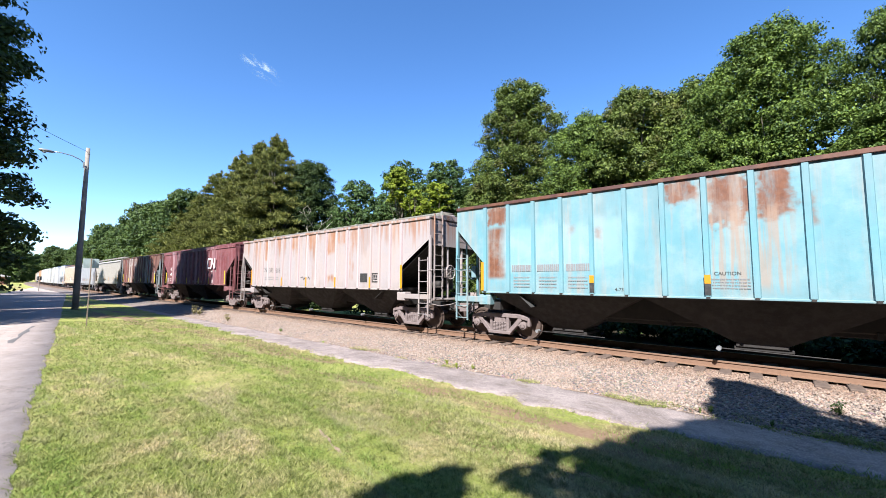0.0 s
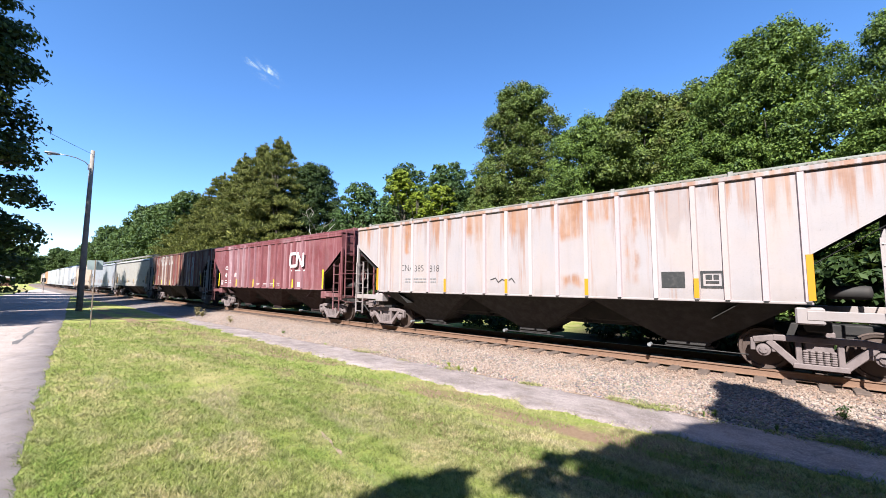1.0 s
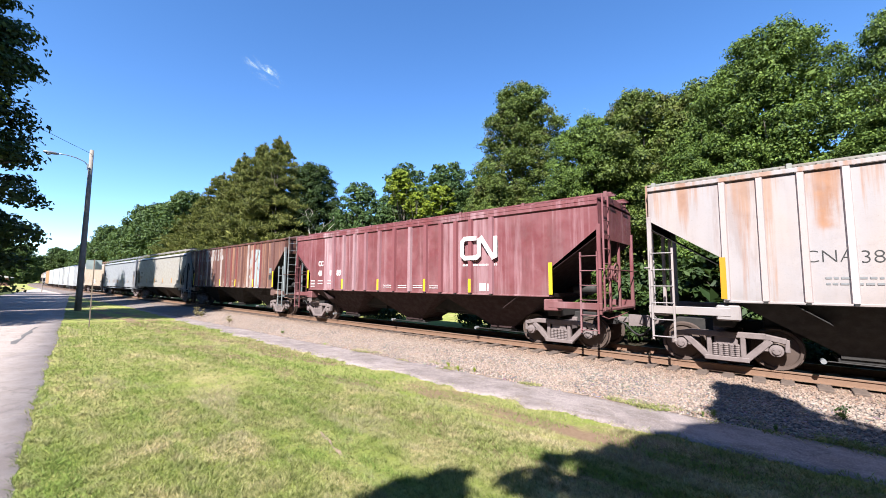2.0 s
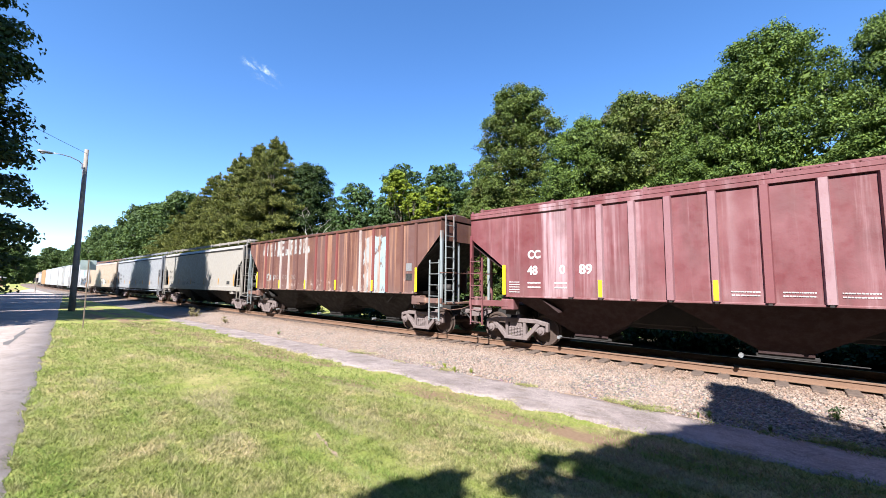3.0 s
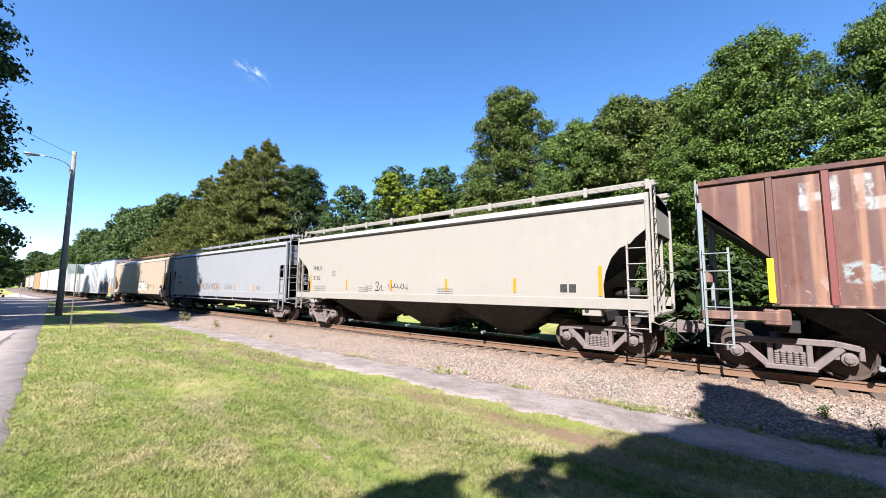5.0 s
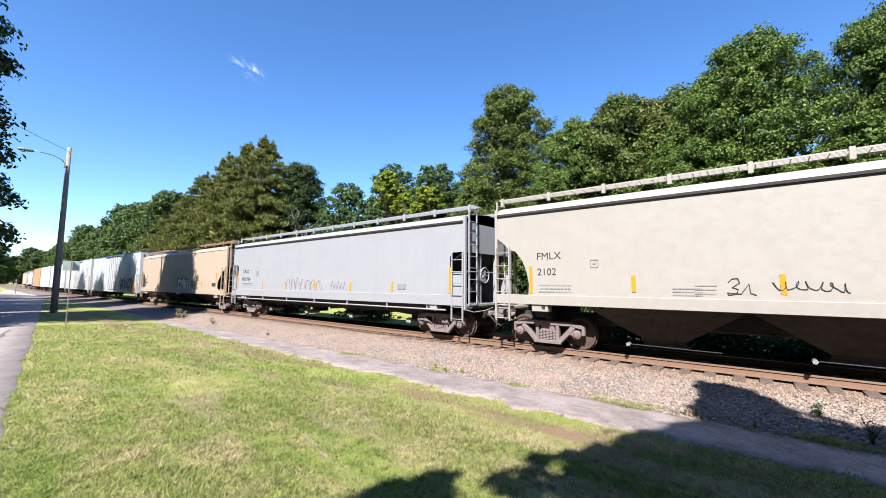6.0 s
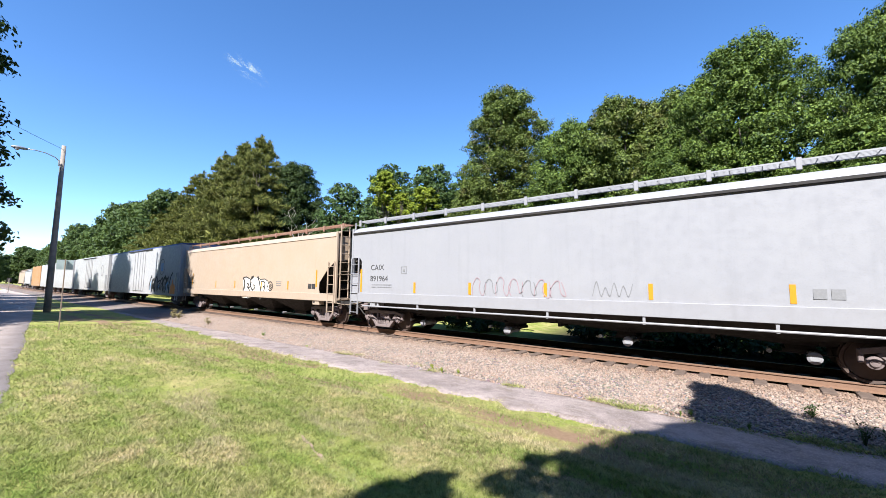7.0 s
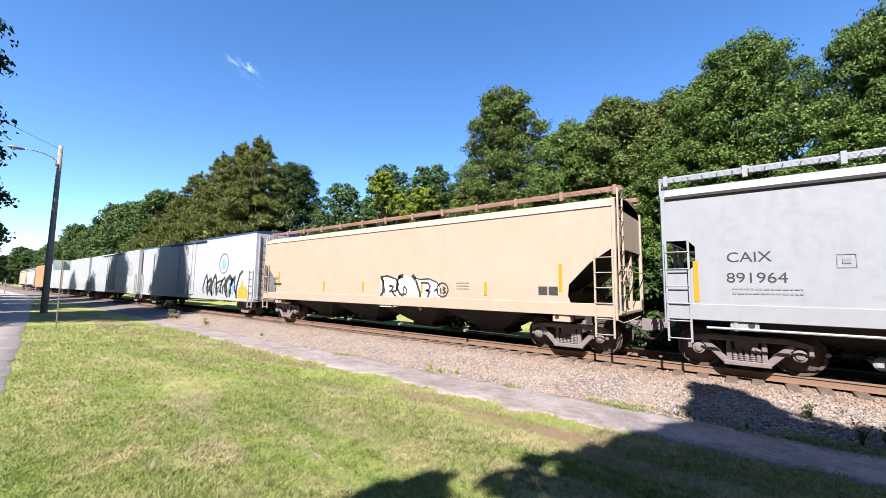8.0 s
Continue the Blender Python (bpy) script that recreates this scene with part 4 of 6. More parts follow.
def ribbed_hopper(label, x0, x1, paint, dark, bay_mat, zs=1.53, ze=4.30, rib=0.88, cut=(3.45, 2.46), rib_w=0.14, rib_d=0.06, ribs_from=0, rib_mat=None, roof_mat=None, walk_mat=None, top_band=0.0, marks=None, strips=(2, 5, 8, 11, 14), strip_mat=None, B=1, walk=True, inset=1.35, end_mat=None, posts=None, tape=True):
    """A covered hopper with flat sheets, outside ribs, sloped ends and three bays."""
    car, a = pack("covered_hopper", label, x0, x1)
    e = a - inset
    end_mat = end_mat or paint
    rib_mat, roof_mat, walk_mat = rib_mat or paint, roof_mat or paint, walk_mat or paint
    side = [(-e, zs), (e, zs), (e, cut[1]), (a, cut[0]), (a, ze), (-a, ze), (-a, cut[0]), (-e, cut[1])]
    for s in (-1, 1):
        bm = bmesh.new()
        prism(bm, side, s * HALF, s * (HALF - 0.02))
        bmesh.ops.recalc_face_normals(bm, faces=bm.faces)
        sheet = part("side_sheet", bm, paint, car)
        bm = bmesh.new()
        box(bm, -e - 0.02, e + 0.02, s * HALF - 0.05, s * HALF + 0.04, zs - 0.055, zs, 0.012)
        part("side_sill", bm, paint, car)
        bm = bmesh.new()
        box(bm, -a, a, s * HALF - 0.05, s * (HALF + 0.03), ze - 0.015, ze + 0.09, 0.012)
        if top_band:
            box(bm, -a, a, s * (HALF - 0.02), s * (HALF + 0.05), ze - top_band, ze - 0.018, 0.01)
        part("top_chord", bm, roof_mat, car)
        n = int(round(2 * e / rib))
        at = posts or [-e + 0.09 + (2 * e - 0.18) * i / n for i in range(n + 1)]
        first = None
        for x in at[ribs_from:len(at) - ribs_from]:
            if first is None:
                o, i_ = s * (HALF + rib_d), s * (HALF - 0.001)
                bm = bmesh.new()
                w = rib_w / 2
                loft(bm, [[(-w, i_, z), (-w * 0.72, o, z), (w * 0.72, o, z), (w, i_, z)] for z in (zs + 0.004, ze - max(top_band, 0.02) - 0.004)])
                bmesh.ops.recalc_face_normals(bm, faces=bm.faces)
                first = part("side_post", bm, rib_mat, car)
                first.matrix_basis = pose(x, 0, 0)
            else:
                again(first, car, pose(x, 0, 0))
            lo, hi = sorted((s * (HALF - 0.02), s * (HALF + 0.09)))
            bm = box(bmesh.new(), x - 0.035, x + 0.035, lo, hi, zs - 0.045, zs + 0.003)
            part("post_foot", bm, M_BLACK, car)
    # roof
    bm = bmesh.new()
    ring = lambda x: [(x, -HALF - 0.01, ze + 0.07), (x, -0.9, ze + 0.20), (x, 0, ze + 0.26), (x, 0.9, ze + 0.20), (x, HALF + 0.01, ze + 0.07), (x, HALF, ze - 0.02), (x, -HALF, ze - 0.02)]
    loft(bm, [ring(-a), ring(a)])
    bmesh.ops.recalc_face_normals(bm, faces=bm.faces)
    part("roof", bm, roof_mat, car)
    hatches(car, a, ze + 0.24, roof_mat, 5)
    if walk:
        roof_walk(car, a + 0.15, ze + 0.33, walk_mat, 2.4, 0.62)
    # ends
    for s in (-1, 1):
        bm = bmesh.new()
        box(bm, min(s * a, s * (a - 0.03)), max(s * a, s * (a - 0.03)), -HALF + 0.02, HALF - 0.02, cut[0] - 0.25, ze + 0.05)
        part("end_sheet", bm, paint, car)
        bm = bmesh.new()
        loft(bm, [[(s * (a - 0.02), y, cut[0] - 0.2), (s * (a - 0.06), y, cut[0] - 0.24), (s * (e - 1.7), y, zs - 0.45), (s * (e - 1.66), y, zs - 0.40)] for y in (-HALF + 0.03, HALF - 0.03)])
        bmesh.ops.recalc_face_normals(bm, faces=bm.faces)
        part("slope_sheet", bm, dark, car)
        bm = bmesh.new()
        for y in (-HALF + 0.03, HALF - 0.03):
            box(bm, s * a - 0.05, s * a + 0.05, y - 0.05, y + 0.05, 1.05, cut[0] + 0.1, 0.01)
        for y in (-0.45, 0.45):
            box(bm, s * (a - 0.08) - 0.04, s * (a - 0.08) + 0.04, y - 0.04, y + 0.04, 1.05, cut[0] - 0.1, 0.01)
        part("end_post", bm, end_mat, car)
        bm = bmesh.new()
        x_in, x_out = s * (e - 0.1), s * (a + 0.06)
        for y in (-HALF, HALF):
            box(bm, min(x_in, x_out), max(x_in, x_out), y - 0.04, y + 0.04, 1.17, 1.36, 0.012)
        box(bm, min(s * (a - 0.35), x_out), max(s * (a - 0.35), x_out), -HALF + 0.045, HALF - 0.045, 1.12, 1.19, 0.01)
        part("end_sill", bm, paint, car)
        bm = box(bmesh.new(), s * (e - 0.05) - 0.22, s * (e - 0.05) + 0.22, -HALF - 0.03, -HALF + 0.35, 1.08, 1.42, 0.03)
        part("jacking_pad", bm, paint, car)
        ladder(car, s * (a - 0.26), -HALF - 0.055, 0.55, 2.75, 0.46, end_mat)
        ladder(car, s * (a + 0.07), -HALF + 0.42, 1.15, ze + 0.2, 0.46, end_mat, along="y")
        bm = tube(bmesh.new(), [(s * (a - 0.05), -HALF - 0.05, 2.28), (s * (a + 0.12), -HALF - 0.02, 2.28), (s * (a + 0.12), HALF, 2.28)], 0.016, 6)
        part("grab_iron", bm, paint, car)
    brake_wheel(car, B * (a + 0.12), -0.5, 2.2, paint, B)
    end_gear(car, a, paint, dark, zs, B)
    underframe(car, a, paint)
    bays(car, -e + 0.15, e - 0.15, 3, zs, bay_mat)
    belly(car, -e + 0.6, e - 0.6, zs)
    for x in (-(a - 1.4), a - 1.4):
        add_truck(car, x)
    # reflector strips
    sm = strip_mat or M_YELLOW
    for s in (-1, 1):
        plate(s * (e - 0.0) - 0.055, s * (e - 0.0) + 0.055, zs + 0.03, zs + 0.95, sm, car, "reflector", -HALF - rib_d - 0.012 if ribs_from == 0 else -HALF - 0.012)
    for i in strips:
        x, y = at[i], -HALF - rib_d - 0.010
        if tape:
            plate(x - 0.05, x + 0.05, zs + 0.03, zs + 0.48, sm, car, "reflector", y)
        else:
            plate(x - 0.06, x + 0.06, zs + 0.30, zs + 0.50, sm, car, "reflector", y)
            plate(x - 0.06, x + 0.06, zs + 0.04, zs + 0.296, M_INK, car, "dark_tape", y)
    return car, a


def smooth_hopper(label, x0, x1, paint, dark, zs, ze, notch, band, n_bays, strips, strip_mat, roof_mat=None, bay_mat=None, B=1, lip=True, walk_mat=None, bay_bottom=0.36, low=None, spread=0.0):
    """A covered hopper with smooth, slightly bowed sides, a deep sill and cut-out ends."""
    car, a = pack("covered_hopper", label, x0, x1)
    roof_mat, bay_mat, walk_mat = roof_mat or paint, bay_mat or dark, walk_mat or paint
    right = [(x, z) for x, z in notch]                      # outline of the east end, from the sill up, as (inset, height)
    pts = [(-(a - right[0][0]), zs)] + [(a - i, z) for i, z in right] + [(a, ze), (-a, ze)] + [(-(a - i), z) for i, z in right[::-1]][:-1]
    pts = [(x, z) for x, z in pts]
    for s in (-1, 1):
        bm = bmesh.new()
        prism(bm, pts, s * HALF, s * (HALF - 0.02))
        bmesh.ops.recalc_face_normals(bm, faces=bm.faces)
        part("side_sheet", bm, paint, car)
        bm = bmesh.new()
        box(bm, -a, a, s * HALF - 0.06, s * HALF + 0.012, zs - band, zs + 0.004, 0.01)
        part("side_sill", bm, paint, car)
        # Drip edge in black: its shadow line is put into its colour.
        if lip:
            bm = box(bmesh.new(), -a + 0.05, a - 0.05, s * HALF - 0.02, s * (HALF + 0.05), ze - 0.05, ze + 0.03, 0.012)
            part("roof_lip", bm, M_BLACK, car, "drip edge under the roof, blackened for its shadow line")
    bm = bmesh.new()
    prof = [(-HALF - 0.03, ze - 0.01), (-HALF + 0.04, ze + 0.13), (-1.25, ze + 0.27), (-0.7, ze + 0.37), (0, ze + 0.40), (0.7, ze + 0.37), (1.25, ze + 0.27), (HALF - 0.04, ze + 0.13), (HALF + 0.03, ze - 0.01)]
    loft(bm, [[(x, y, z) for y, z in prof] for x in (-a, a)])
    bmesh.ops.recalc_face_normals(bm, faces=bm.faces)
    part("roof", bm, roof_mat, car)
    hatches(car, a, ze + 0.30, roof_mat, 8, True)
    roof_walk(car, a + 0.12, ze + 0.60, walk_mat, 1.5, 0.95)
    top = notch[-1][1]
    for s in (-1, 1):
        bm = bmesh.new()
        prof = [(-HALF + 0.02, top), (-HALF + 0.02, ze), (-1.25, ze + 0.26), (0, ze + 0.39), (1.25, ze + 0.26), (HALF - 0.02, ze), (HALF - 0.02, top)]
        loft(bm, [[(s * (a - d), y, z) for y, z in prof] for d in (0.03, 0.0)])
        bmesh.ops.recalc_face_normals(bm, faces=bm.faces)
        part("end_sheet", bm, paint, car)
        bm = bmesh.new()
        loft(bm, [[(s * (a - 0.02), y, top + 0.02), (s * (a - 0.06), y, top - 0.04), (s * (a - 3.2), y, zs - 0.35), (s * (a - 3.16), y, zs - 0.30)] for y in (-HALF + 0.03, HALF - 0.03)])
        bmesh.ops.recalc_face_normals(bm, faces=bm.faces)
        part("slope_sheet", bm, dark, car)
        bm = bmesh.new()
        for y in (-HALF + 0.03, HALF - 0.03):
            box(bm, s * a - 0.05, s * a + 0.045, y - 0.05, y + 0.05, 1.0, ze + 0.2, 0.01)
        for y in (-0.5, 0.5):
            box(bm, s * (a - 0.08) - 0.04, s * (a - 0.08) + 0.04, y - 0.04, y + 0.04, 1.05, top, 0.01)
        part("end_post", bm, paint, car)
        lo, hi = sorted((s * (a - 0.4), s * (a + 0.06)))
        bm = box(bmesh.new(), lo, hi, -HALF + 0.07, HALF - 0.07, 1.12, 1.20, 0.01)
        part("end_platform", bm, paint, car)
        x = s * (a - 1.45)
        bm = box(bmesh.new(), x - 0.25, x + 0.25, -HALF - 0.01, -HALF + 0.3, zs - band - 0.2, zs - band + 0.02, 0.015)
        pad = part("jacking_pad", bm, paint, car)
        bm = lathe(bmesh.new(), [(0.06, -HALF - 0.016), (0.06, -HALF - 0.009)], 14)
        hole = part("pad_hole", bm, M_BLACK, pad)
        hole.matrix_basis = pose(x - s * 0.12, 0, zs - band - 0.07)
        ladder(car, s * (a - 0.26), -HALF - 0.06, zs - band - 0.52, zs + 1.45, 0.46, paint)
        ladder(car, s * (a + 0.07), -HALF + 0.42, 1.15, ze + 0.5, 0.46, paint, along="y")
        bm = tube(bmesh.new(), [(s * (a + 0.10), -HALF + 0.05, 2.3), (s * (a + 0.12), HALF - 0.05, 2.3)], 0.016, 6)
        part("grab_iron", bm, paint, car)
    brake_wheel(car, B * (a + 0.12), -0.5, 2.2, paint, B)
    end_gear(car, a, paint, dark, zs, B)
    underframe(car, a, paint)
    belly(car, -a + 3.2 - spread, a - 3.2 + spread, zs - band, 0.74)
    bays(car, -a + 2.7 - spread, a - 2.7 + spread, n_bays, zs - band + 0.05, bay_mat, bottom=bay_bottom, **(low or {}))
    for x in (-(a - 1.45), a - 1.45):
        add_truck(car, x)
    for i, (x, z0, z1) in enumerate(strips):
        plate(x - 0.05, x + 0.05, z0, z1, strip_mat, car, "reflector")
    return car, a


def reefer(label, x0, x1, paint, roof_mat, door_mat, near=True, name="refrigerator_car"):
    """A long closed car with smooth sides, a plug door, end ladders and an underframe."""
    car, a = pack(name, label, x0, x1)
    z0, z1 = 0.95, 4.75
    bm = box(bmesh.new(), -a, a, -HALF, HALF, z0, z1, 0.03)
    part("body", bm, paint, car)
    bm = bmesh.new()
    loft(bm, [[(x, -HALF - 0.01, z1 - 0.002), (x, -HALF + 0.1, z1 + 0.10), (x, 0, z1 + 0.22), (x, HALF - 0.1, z1 + 0.10), (x, HALF + 0.01, z1 - 0.002)] for x in (-a - 0.01, a + 0.01)])
    bmesh.ops.recalc_face_normals(bm, faces=bm.faces)
    part("roof", bm, roof_mat, car)
    bm = box(bmesh.new(), -a, a, -HALF - 0.03, HALF + 0.03, z0 - 0.13, z0 + 0.02, 0.01)
    part("side_sill", bm, paint, car)
    if near:
        bm = box(bmesh.new(), -1.6, 1.6, -HALF - 0.06, -HALF - 0.004, z0 + 0.12, z1 - 0.18, 0.015)
        door = part("plug_door", bm, door_mat, car)
        for k in (-1.2, -0.4, 0.4, 1.2):
            bm = tube(bmesh.new(), [(k, -HALF - 0.09, z0 + 0.1), (k, -HALF - 0.09, z1 - 0.2)], 0.022, 6)
            part("lock_rod", bm, door_mat, door)
        bm = box(bmesh.new(), -3.4, 3.4, -HALF - 0.08, -HALF - 0.01, z1 - 0.12, z1 - 0.05)
        part("door_rail", bm, M_BLACK, car)
        for s in (-1, 1):
            ladder(car, s * (a - 0.30), -HALF - 0.05, 0.5, 2.6, 0.46, paint)
            ladder(car, s * (a + 0.06), -HALF + 0.42, 1.0, z1 - 0.1, 0.46, paint, along="y")
        end_gear(car, a, paint, paint, z0, 1)
    underframe(car, a, paint)
    for x in (-(a - 1.9), a - 1.9):
        add_truck(car, x, near)
    return car, a

# ---- the train, from its east end to its tail (places along it as they lie at the start) ----
def blue_marks(n, c):
    rust = rust_tone(n)
    for x0, x1, z0, z1, w in ((-6.85, -6.22, 1.95, 3.58, 0.05), (-6.85, -6.15, 3.7, 4.3, 0.5), (-1.70, -1.02, 3.75, 4.3, 0.6), (-0.83, -0.08, 3.15, 4.3, 0.8), (0.06, 0.66, 3.25, 4.3, 0.5), (0.9, 0.98, 3.0, 3.7, 0.3), (-3.36, -3.22, 3.0, 3.35, 0.3), (-4.1, -4.0, 3.2, 3.4, 0.3)):
        worn = n.ramp(n.noise(3.5, 6, 0.65, stretch=(1.037, 1.037, 0.227), shift=(x0, 0, 0)), 0.30, 0.52, 0.6, 1)
        c = n.mix(n.math("MULTIPLY", n.rect(x0, x1, z0, z1, 0.09, w, 4), worn), c, rust)
    tan = n.ramp(n.noise(2.0, 6, 0.65, stretch=(1.555, 1.555, 0.091), shift=(3, 1, 5)), 0.46, 0.70, 0, 0.6)
    c = n.mix(tan, c, (0.298, 0.233, 0.188))
    c = n.mix(n.ramp(n.noise(1.3, 6, 0.65, shift=(8, 2, 1)), 0.44, 0.66, 0, 0.28), c, (0.285, 0.350, 0.344))
    runs = n.noise(3.2, 4, stretch=(3, 3, 0.12))
    c = n.mix(n.math("MULTIPLY", n.rect(-0.85, 0.6, 1.7, 3.5, 0.2, 0.3), n.ramp(runs, 0.42, 0.6, 0, 0.65)), c, (0.272, 0.182, 0.130))
    c = n.mix(n.math("MULTIPLY", n.rect(-6.3, -3.9, 2.12, 2.38, 0.06, 0.1), 0.2), c, (0.356, 0.389, 0.389))
    c = n.mix(n.math("MULTIPLY", n.rect(-6.3, -2.4, 2.3, 3.55, 0.15, 0.6, 1.3), 0.3), c, (0.292, 0.401, 0.427))
    return c


def white_marks(n, c):
    runs = n.noise(2.4, 5, 0.6, stretch=(2.2, 2.2, 0.10), shift=(4, 0, 2))
    top = n.ramp(n.axis(2), 2.6, 4.2)
    orange = n.mix(n.noise(6, 4), (0.165, 0.062, 0.026), (0.33, 0.165, 0.085))
    m = n.ramp(n.math("ADD", runs, n.math("MULTIPLY", top, 0.18)), 0.60, 0.78, 0, 0.75)
    c = n.mix(m, c, orange)
    worn = n.ramp(n.noise(2.6, 6, 0.65, stretch=(2.0, 2.0, 0.18), shift=(7, 3, 1)), 0.34, 0.60, 0.1, 0.9)
    for x0, x1, z0, z1 in ((1.36, 2.10, 3.15, 4.2), (2.25, 2.85, 3.55, 4.2), (3.22, 3.42, 1.9, 4.1), (-2.1, -1.75, 3.5, 4.2), (-1.6, -1.25, 3.3, 4.2), (-0.35, 0.0, 3.4, 4.2), (1.45, 2.1, 1.82, 2.12), (-5.0, -4.8, 3.0, 4.2)):
        c = n.mix(n.math("MULTIPLY", n.rect(x0, x1, z0, z1, 0.12, 0.35, 3), worn), c, orange)
    return n.mix(n.ramp(n.noise(1.1, 4, stretch=(1, 1, 0.3)), 0.46, 0.70, 0, 0.3), c, (0.345, 0.265, 0.215))


def red_marks(n, c):
    pink = (0.360, 0.243, 0.257)
    for x0, x1, a in ((-5.4, -4.55, 0.95), (-4.3, -4.05, 0.7), (-3.4, -3.1, 0.45), (-2.75, -2.45, 0.6), (2.340, 4.410, 0.495), (-1.0, -0.8, 0.5)):
        streak = n.ramp(n.noise(2.4, 5, stretch=(2.250, 2.250, 0.108)), 0.36, 0.60)
        c = n.mix(n.math("MULTIPLY", n.math("MULTIPLY", n.rect(x0, x1, 1.5, 4.4, 0.22, 0.3), streak), a), c, pink)
    bleach = n.ramp(n.noise(1.5, 6, 0.65, stretch=(1.980, 1.980, 0.090), shift=(5, 3, 7)), 0.52, 0.70, 0, 0.6)
    c = n.mix(bleach, c, (0.324, 0.189, 0.203))
    dust = n.ramp(n.noise(1.1, 5, 0.6, stretch=(1, 1, 0.5), shift=(1, 8, 3)), 0.45, 0.68, 0, 0.45)
    return n.mix(dust, c, (0.108, 0.050, 0.050))


# what is left of tall painted letters, panel by panel: x from, x to, z from, z to
WORN_LETTERS = ((-6.05, -5.88, 3.42, 4.0), (-5.88, -5.55, 3.62, 3.80), (-5.66, -5.48, 3.40, 4.08), (-5.25, -5.02, 3.36, 4.05), (-5.02, -4.75, 3.36, 3.58),
                (-4.84, -4.62, 3.36, 4.12), (-4.36, -4.10, 3.32, 4.18), (-4.10, -3.64, 4.02, 4.18), (-4.10, -3.64, 3.70, 3.86), (-4.10, -3.64, 3.32, 3.50),
                (-3.46, -2.78, 3.36, 3.68), (-3.10, -2.74, 3.66, 4.20), (-2.50, -2.30, 3.38, 4.22), (-2.30, -1.86, 3.36, 3.48), (-2.30, -1.86, 3.76, 3.90),
                (-2.02, -1.84, 3.48, 4.22), (-1.64, -1.02, 3.40, 3.74), (-1.64, -1.25, 3.74, 4.20))


def brown_marks(n, c):
    pale = (0.324, 0.347, 0.338)
    # sheets replaced or repainted at different times
    sheets = n.noise(0.55, 1, 0.3, stretch=(2.0, 0, 0), shift=(3, 0, 0))
    c = n.mix(n.ramp(sheets, 0.46, 0.54, 0, 0.75), c, (0.113, 0.061, 0.056))
    wear = n.ramp(n.noise(4.0, 6, 0.7, stretch=(1.080, 1.080, 0.720)), 0.36, 0.52, 0.10, 0.82)
    letters_left = 0.0
    for x0, x1, z0, z1 in WORN_LETTERS:
        letters_left = n.math("MAXIMUM", letters_left, n.rect(x0, x1, z0, z1, 0.03, 0.12, 6))
    c = n.mix(n.math("MULTIPLY", letters_left, wear), c, pale)
    patch = n.math("MULTIPLY", n.rect(3.42, 4.88, 1.4, 3.85, 0.05, 0.5, 3), n.ramp(n.noise(2.6, 7, 0.7, stretch=(1.260, 1.260, 0.630)), 0.36, 0.48))
    c = n.mix(patch, c, n.mix(n.noise(3, 4), (0.190, 0.290, 0.330), (0.320, 0.360, 0.365)))
    low = n.math("MULTIPLY", n.rect(-5.5, -4.6, 2.0, 2.35, 0.05, 0.3, 3), n.ramp(n.noise(5, 5), 0.46, 0.56))
    c = n.mix(n.math("MULTIPLY", low, 0.8), c, (0.270, 0.324, 0.324))
    runs = n.ramp(n.noise(1.6, 5, stretch=(2.160, 2.160, 0.072), shift=(2, 5, 1)), 0.50, 0.66, 0, 0.8)
    c = n.mix(runs, c, (0.297, 0.158, 0.099))
    scab = n.math("MULTIPLY", n.ramp(n.noise(3.0, 7, 0.72, stretch=(1.170, 1.170, 0.720), shift=(9, 4, 2)), 0.56, 0.62, 0, 0.8), n.ramp(n.axis(2), 2.3, 1.7))
    return n.mix(scab, c, (0.324, 0.252, 0.225))


def rib_paint(name, tones, streak=0.35):
    """Side posts that weathered each in its own way: pale, red or brown, with runs of rust."""
    n = Nodes(name, 0.55)
    r = n.chance()
    c = n.mix(n.ramp(r, 0.28, 0.32), tones[0], tones[1])
    c = n.mix(n.ramp(r, 0.55, 0.59), c, tones[2])
    c = n.mix(n.ramp(n.noise(2.5, 6, 0.65, stretch=(1, 1, 0.35)), 0.45, 0.62, 0, streak), c, tones[0])
    c = n.mix(n.ramp(n.noise(9, 5, 0.7), 0.55, 0.72, 0, streak), c, RUST_B)
    return n.colour(c).bump(n.noise(30, 3), 0.2, 0.01).mat


P_BROWNRIB = rib_paint("brown_side_post", ((0.108, 0.050, 0.041), (0.171, 0.050, 0.045), (0.360, 0.306, 0.279)))
P_WHITERIB = rib_paint("white_side_post", ((0.34, 0.275, 0.26), (0.365, 0.32, 0.31), (0.35, 0.28, 0.28)), 0.25)
P_REDRIB = rib_paint("red_side_post", ((0.165, 0.055, 0.060), (0.215, 0.105, 0.115), (0.27, 0.165, 0.175)), 0.35)
P_BLUE = car_paint("weathered_blue", (0.110, 0.250, 0.290), 0.15, 0.12, (0.215, 0.270, 0.275), 0.35, 0.2, extra=blue_marks, seed=1)
P_BLUERIB = car_paint("weathered_blue_post", (0.112, 0.262, 0.305), 0.15, 0.12, (0.200, 0.285, 0.300), 0.35, 0.2, seed=21)
P_WHITE = car_paint("stained_white", (0.282, 0.254, 0.254), 0.12, 0.25, (0.322, 0.261, 0.238), 0.4, 0.3, extra=white_marks, seed=2)
P_RED = car_paint("faded_oxide_red", (0.135, 0.036, 0.040), 0.3, 0.08, (0.225, 0.098, 0.105), 0.65, 0.15, extra=red_marks, seed=3)
P_BROWN = car_paint("rusty_brown", (0.106, 0.047, 0.037), 0.3, 0.3, (0.167, 0.084, 0.062), 0.65, 0.2, extra=brown_marks, seed=4)
